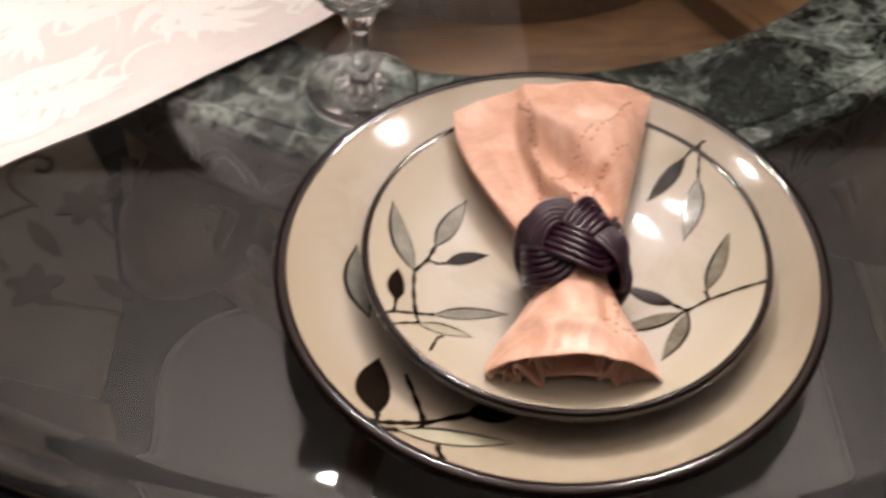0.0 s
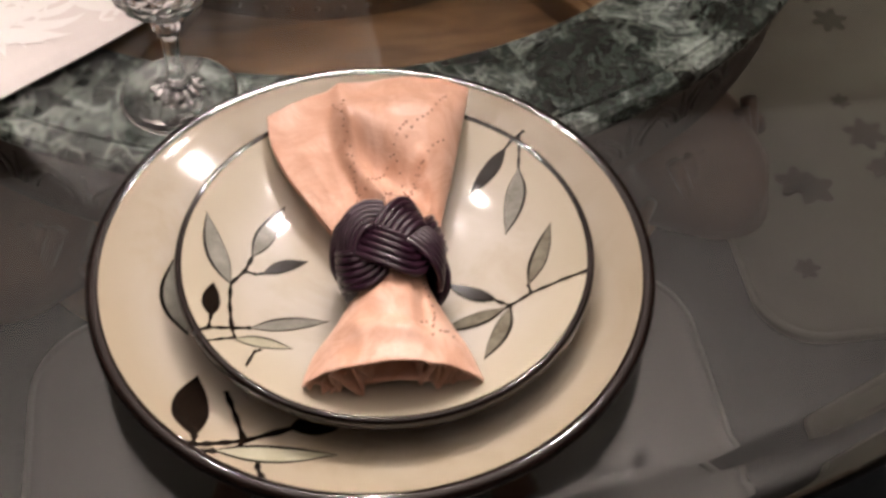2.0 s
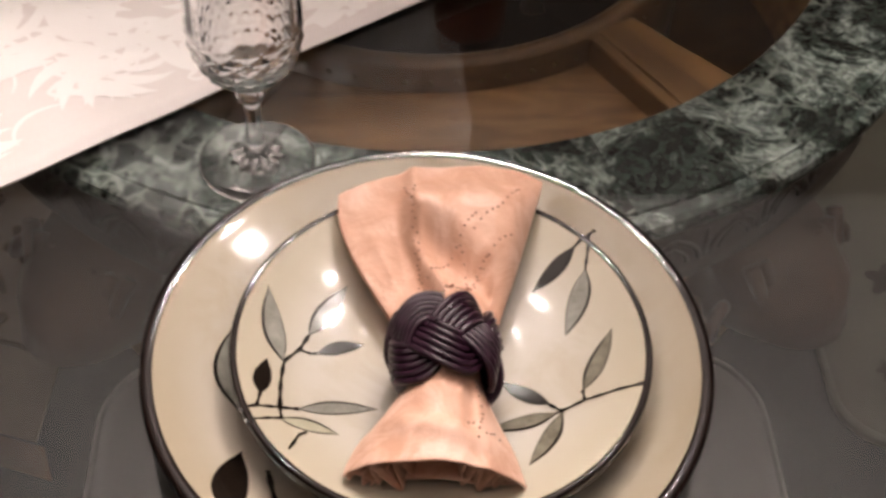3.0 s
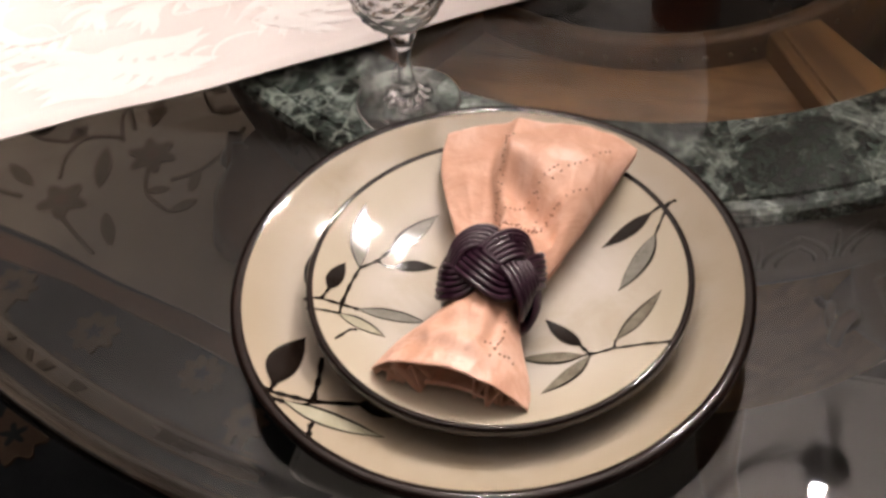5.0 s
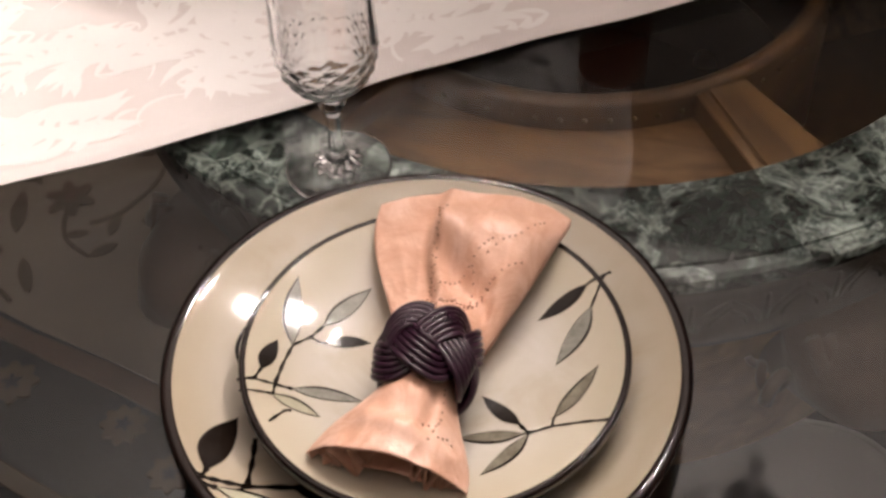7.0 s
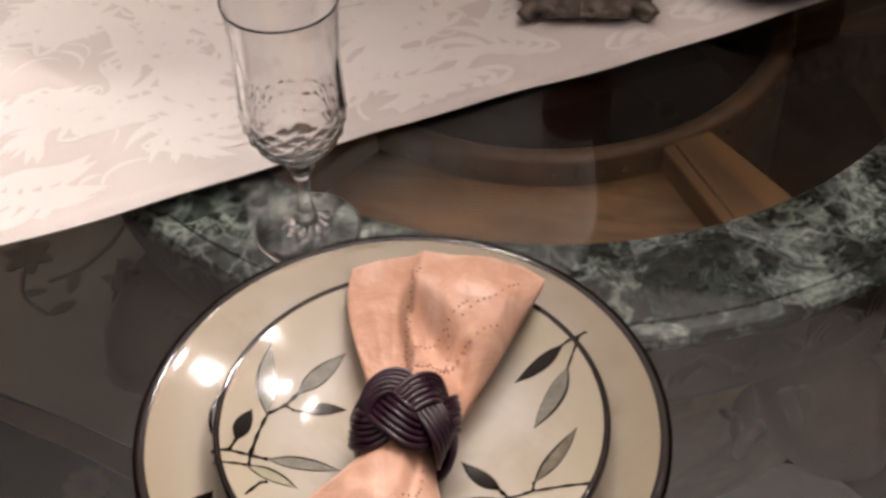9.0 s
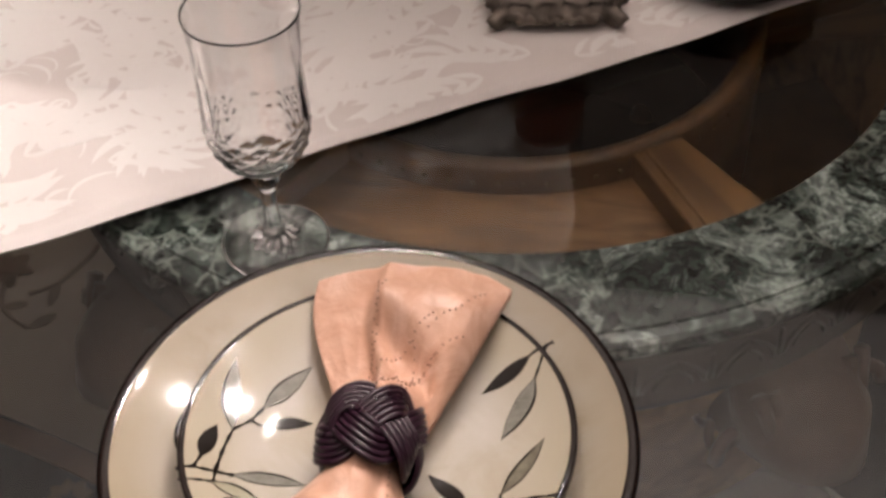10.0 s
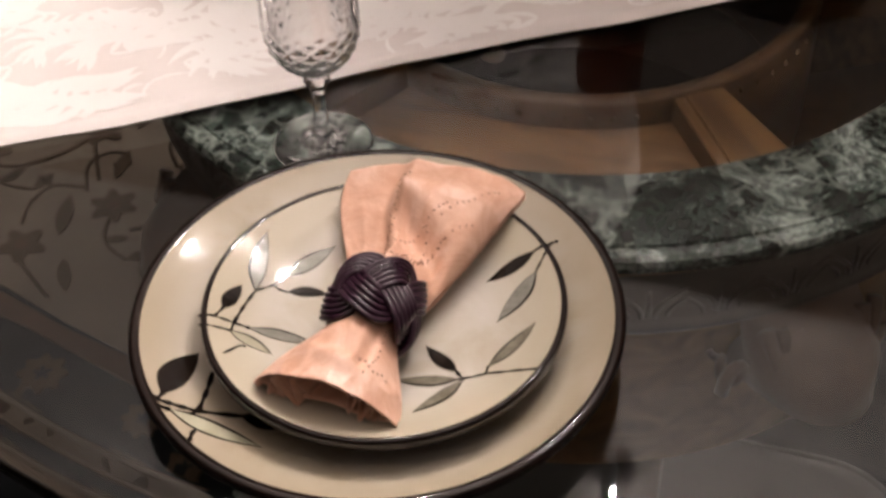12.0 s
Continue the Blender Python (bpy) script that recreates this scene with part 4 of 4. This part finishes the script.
def ornate_base():
    """A square base with swept sides and chased relief."""
    prof = [(0.0, 0.004), (0.040, 0.004), (0.046, 0.006), (0.048, 0.010), (0.0465, 0.014), (0.043, 0.017), (0.0415, 0.019), (0.042, 0.021), (0.036, 0.022), (0.0, 0.022)]
    bm = bmesh.new()
    n = 120
    rings = []
    for r, z in prof:
        if r == 0:
            rings.append([bm.verts.new((0, 0, z))])
            continue
        ring = []
        for i in range(n):
            a = 2 * math.pi * i / n
            q = 1.0 / (abs(math.cos(a)) ** 5 + abs(math.sin(a)) ** 5) ** 0.2
            rel = 0.0016 * math.sin(18 * a + 260 * z) + 0.0012 * math.sin(31 * a - 400 * z)
            q = r * q * (1 - 0.03 * math.cos(8 * a)) + rel * (1 if 0.005 < z < 0.020 else 0.2)
            ring.append(bm.verts.new((q * math.cos(a), q * math.sin(a), z)))
        rings.append(ring)
    for p, q in zip(rings, rings[1:]):
        for i in range(n):
            j = (i + 1) % n
            if len(p) == 1:
                bm.faces.new((p[0], q[i], q[j]))
            elif len(q) == 1:
                bm.faces.new((p[i], p[j], q[0]))
            else:
                bm.faces.new((p[i], p[j], q[j], q[i]))
    return bm


part("base", ornate_base(), PEWTER, holder)
for sx in (-1, 1):
    for sy in (-1, 1):
        pts = [(sx * (0.040 + 0.006 * math.cos(0.55 * q) * math.exp(-0.04 * q)), sy * (0.040 + 0.006 * math.cos(0.55 * q) * math.exp(-0.04 * q)), 0.0065 + 0.004 * math.sin(0.55 * q) * math.exp(-0.04 * q)) for q in range(16)]
        part("foot", tube(pts, lambda u: 0.0055 - 0.0015 * u, 10), PEWTER, holder)
        part("corner_scroll", tube([(sx * (0.0395 - 0.0006 * q), sy * (0.0395 - 0.0006 * q), 0.008 + 0.0013 * q) for q in range(10)], lambda u: 0.0052 + 0.0012 * math.sin(9 * u), 8), PEWTER, holder)
for s in (0, 1, 2, 3):
    swag = part("swag", tube([(0.030 * t, 0.0475 + 0.0008 * math.cos(12 * t), 0.013 - 0.004 * math.cos(1.5 * t) + 0.0015 * math.sin(22 * t)) for t in [k / 12 - 1 for k in range(25)]], lambda u: 0.0028 + 0.001 * math.sin(40 * u), 8), PEWTER, holder)
    swag.matrix_basis = pose(0, 0, 0, 0, 0, 90 * s)
part("cup", lathe([(0.0, 0.0215), (0.036, 0.0215), (0.0375, 0.0235), (0.0365, 0.0255), (0.0380, 0.0280), (0.0365, 0.0300), (0.033, 0.0300), (0.030, 0.0265), (0.0, 0.0260)], 80), PEWTER, holder)
candle = finish("candle", lathe([(0.0, 0.0), (0.026, 0.0), (0.0272, 0.002), (0.0272, 0.085), (0.0262, 0.089), (0.023, 0.090), (0.018, 0.087), (0.0, 0.086)], 64), WAX)
tagged(candle, "thick rust-red pillar candle in the pewter holder", "candle")
candle.location = (0.0455, 0.432, 0.7545 + 0.0265)

# ---- black fluted dish ----
dish = thing("fluted_dish", (0.176, 0.481, 0.7562))
tagged(dish, "black fluted round dish at the runner's edge", "dish")


def flutes(a, k):
    return 1 + (0.018 * math.cos(32 * a) if 4 <= k <= 8 else 0)


part("body", lathe([(0.0, 0.0), (0.044, 0.0), (0.050, 0.003), (0.055, 0.007), (0.058, 0.010), (0.0605, 0.016), (0.0625, 0.023), (0.0600, 0.0235), (0.0565, 0.016), (0.050, 0.010), (0.0, 0.009)], 192, flutes), BLACK_IRON, dish)
part("lip", tube([(0.0625 * math.cos(a), 0.0625 * math.sin(a), 0.0237) for a in (2 * math.pi * k / 96 for k in range(96))], 0.0022, 8, closed=True), BLACK_IRON, dish)

# ---- alabaster bowl on an iron stand, further along the runner ----
stand = thing("bowl_stand", (-0.112, 0.555, 0.7545))
tagged(stand, "dark iron bowl stand with three curled feet", "stand")
for k in range(3):
    pts = [(0.075 + 0.055 * (q / 14) ** 1.2, 0, 0.175 * (1 - q / 14) ** 1.2 + 0.0032) for q in range(15)]
    pts += [(0.135 + 0.011 * math.sin(0.6 * q), 0.004 * q / 8, 0.0032 + 0.010 * (1 - math.cos(0.6 * q)) * 0.5) for q in range(1, 8)]
    foot = part("leg", tube(pts, 0.0030, 8), BLACK_IRON, stand)
    foot.matrix_basis = pose(0, 0, 0, 0, 0, 240 + 120 * k)
part("hoop", tube([(0.078 * math.cos(a), 0.078 * math.sin(a), 0.176) for a in (2 * math.pi * k / 64 for k in range(64))], 0.0032, 8, closed=True), BLACK_IRON, stand)
alabaster_bowl = thing("alabaster_bowl", (-0.112, 0.555, 0.7545 + 0.168))
tagged(alabaster_bowl, "pale carved alabaster bowl resting in the iron stand", "bowl")
part("body", lathe([(0.0, 0.0), (0.050, 0.001), (0.088, 0.010), (0.124, 0.030), (0.150, 0.060), (0.166, 0.105), (0.174, 0.158), (0.167, 0.159), (0.152, 0.092), (0.115, 0.042), (0.060, 0.016), (0.0, 0.012)], 96,
                   lambda a, k: 1 + (0.012 * math.sin(12 * a + 0.9 * k) if 2 <= k <= 5 else 0)), STONE, alabaster_bowl)
for k in range(16):
    a = 2 * math.pi * k / 16
    pts = [((0.070 + 0.085 * u) * math.cos(a + 0.35 * math.sin(4 * u)), (0.070 + 0.085 * u) * math.sin(a + 0.35 * math.sin(4 * u)), 0.002 + 0.066 * u ** 1.6) for u in [q / 9 for q in range(10)]]
    part("carved_leaf", tube(pts, lambda u: 0.0055 * math.sin(math.pi * (0.12 + 0.8 * u)), 8), STONE, alabaster_bowl)

# ---- chandelier ----
CH = Vector((0.076, 0.407, 0.0))
chandelier = thing("chandelier", (CH.x, CH.y, 1.545))
tagged(chandelier, "dark bronze seven-armed candle chandelier, lit", "chandelier")
part("column", lathe([(0.0, 0.0), (0.010, 0.004), (0.014, 0.012), (0.008, 0.022), (0.020, 0.034), (0.036, 0.050), (0.040, 0.060), (0.030, 0.072), (0.012, 0.085), (0.010, 0.16), (0.018, 0.18), (0.010, 0.20), (0.006, 0.22), (0.0, 0.222)], 48), BLACK_IRON, chandelier)
part("rod", lathe([(0.0, 0.21), (0.005, 0.21), (0.005, TOP - 1.545 - 0.02), (0.0, TOP - 1.545 - 0.02)], 12), BLACK_IRON, chandelier)
part("canopy", lathe([(0.0, TOP - 1.545 - 0.03), (0.02, TOP - 1.545 - 0.03), (0.055, TOP - 1.545 - 0.012), (0.06, TOP - 1.545), (0.0, TOP - 1.545)], 48), BLACK_IRON, chandelier)
for k in range(7):
    arm = part("arm", tube([(0.02 + 0.255 * u, 0, 0.062 - 0.040 * math.sin(math.pi * min(u * 1.25, 1)) + 0.066 * smoothstep(0.55, 1.0, u)) for u in [s / 24 for s in range(25)]], 0.0055, 10), BLACK_IRON, chandelier)
    arm.matrix_basis = pose(0, 0, 0, 0, 0, 50 + 360 / 7 * k - (5 if k == 1 else 0))
    part("drip_pan", lathe([(0.0, 0.138), (0.012, 0.139), (0.026, 0.146), (0.036, 0.156), (0.0375, 0.160), (0.034, 0.160), (0.014, 0.149), (0.0, 0.148)], 40), BLACK_IRON, arm).location = (0.275, 0, 0)
    part("finial", lathe([(0.0, 0.062), (0.006, 0.064), (0.0115, 0.071), (0.0120, 0.078), (0.0070, 0.087), (0.0050, 0.094), (0.0085, 0.102), (0.0060, 0.112), (0.0055, 0.128), (0.0105, 0.138), (0.0, 0.139)], 24), BLACK_IRON, arm).location = (0.275, 0, 0)
    part("candle_sleeve", lathe([(0.0, 0.147), (0.0105, 0.147), (0.0105, 0.200), (0.0, 0.200)], 24), SLEEVE, arm).location = (0.275, 0, 0)
    part("bulb", lathe([(0.0, 0.199), (0.005, 0.201), (0.0095, 0.215), (0.0102, 0.225), (0.0075, 0.240), (0.004, 0.255), (0.0, 0.261)], 20), BULB_GLOW, arm, "lit warm candle bulb").location = (0.275, 0, 0)

# ---- marble tiles of the pedestal ----
TILES = 30


def marble_tile(k):
    bm = bmesh.new()
    a0, a1 = 2 * math.pi * (k + 0.002) / TILES, 2 * math.pi * (k + 0.998) / TILES
    prof = [(R_IN, 0.7165), (R_IN, MARBLE_TOP - 0.001), (R_IN + 0.001, MARBLE_TOP), (0.3605, MARBLE_TOP), (0.3615, MARBLE_TOP - 0.0016), (0.3640, MARBLE_TOP - 0.0016), (0.3650, MARBLE_TOP), (0.3700, MARBLE_TOP - 0.0004), (0.3735, MARBLE_TOP - 0.0022), (R_OUT, MARBLE_TOP - 0.006), (0.3745, MARBLE_TOP - 0.011), (0.369, 0.7165)]
    rings = []
    for i in range(5):
        a = a0 + (a1 - a0) * i / 4
        rings.append([bm.verts.new((r * math.cos(a), r * math.sin(a), z)) for r, z in prof])
    n = len(prof)
    for p, q in zip(rings, rings[1:]):
        for i in range(n):
            bm.faces.new((p[i], p[(i + 1) % n], q[(i + 1) % n], q[i]))
    bm.faces.new(rings[0])
    bm.faces.new(rings[-1])
    return bm


for k in range(TILES):
    part("marble_tile", marble_tile(k), MARBLE, pedestal, smooth=False)
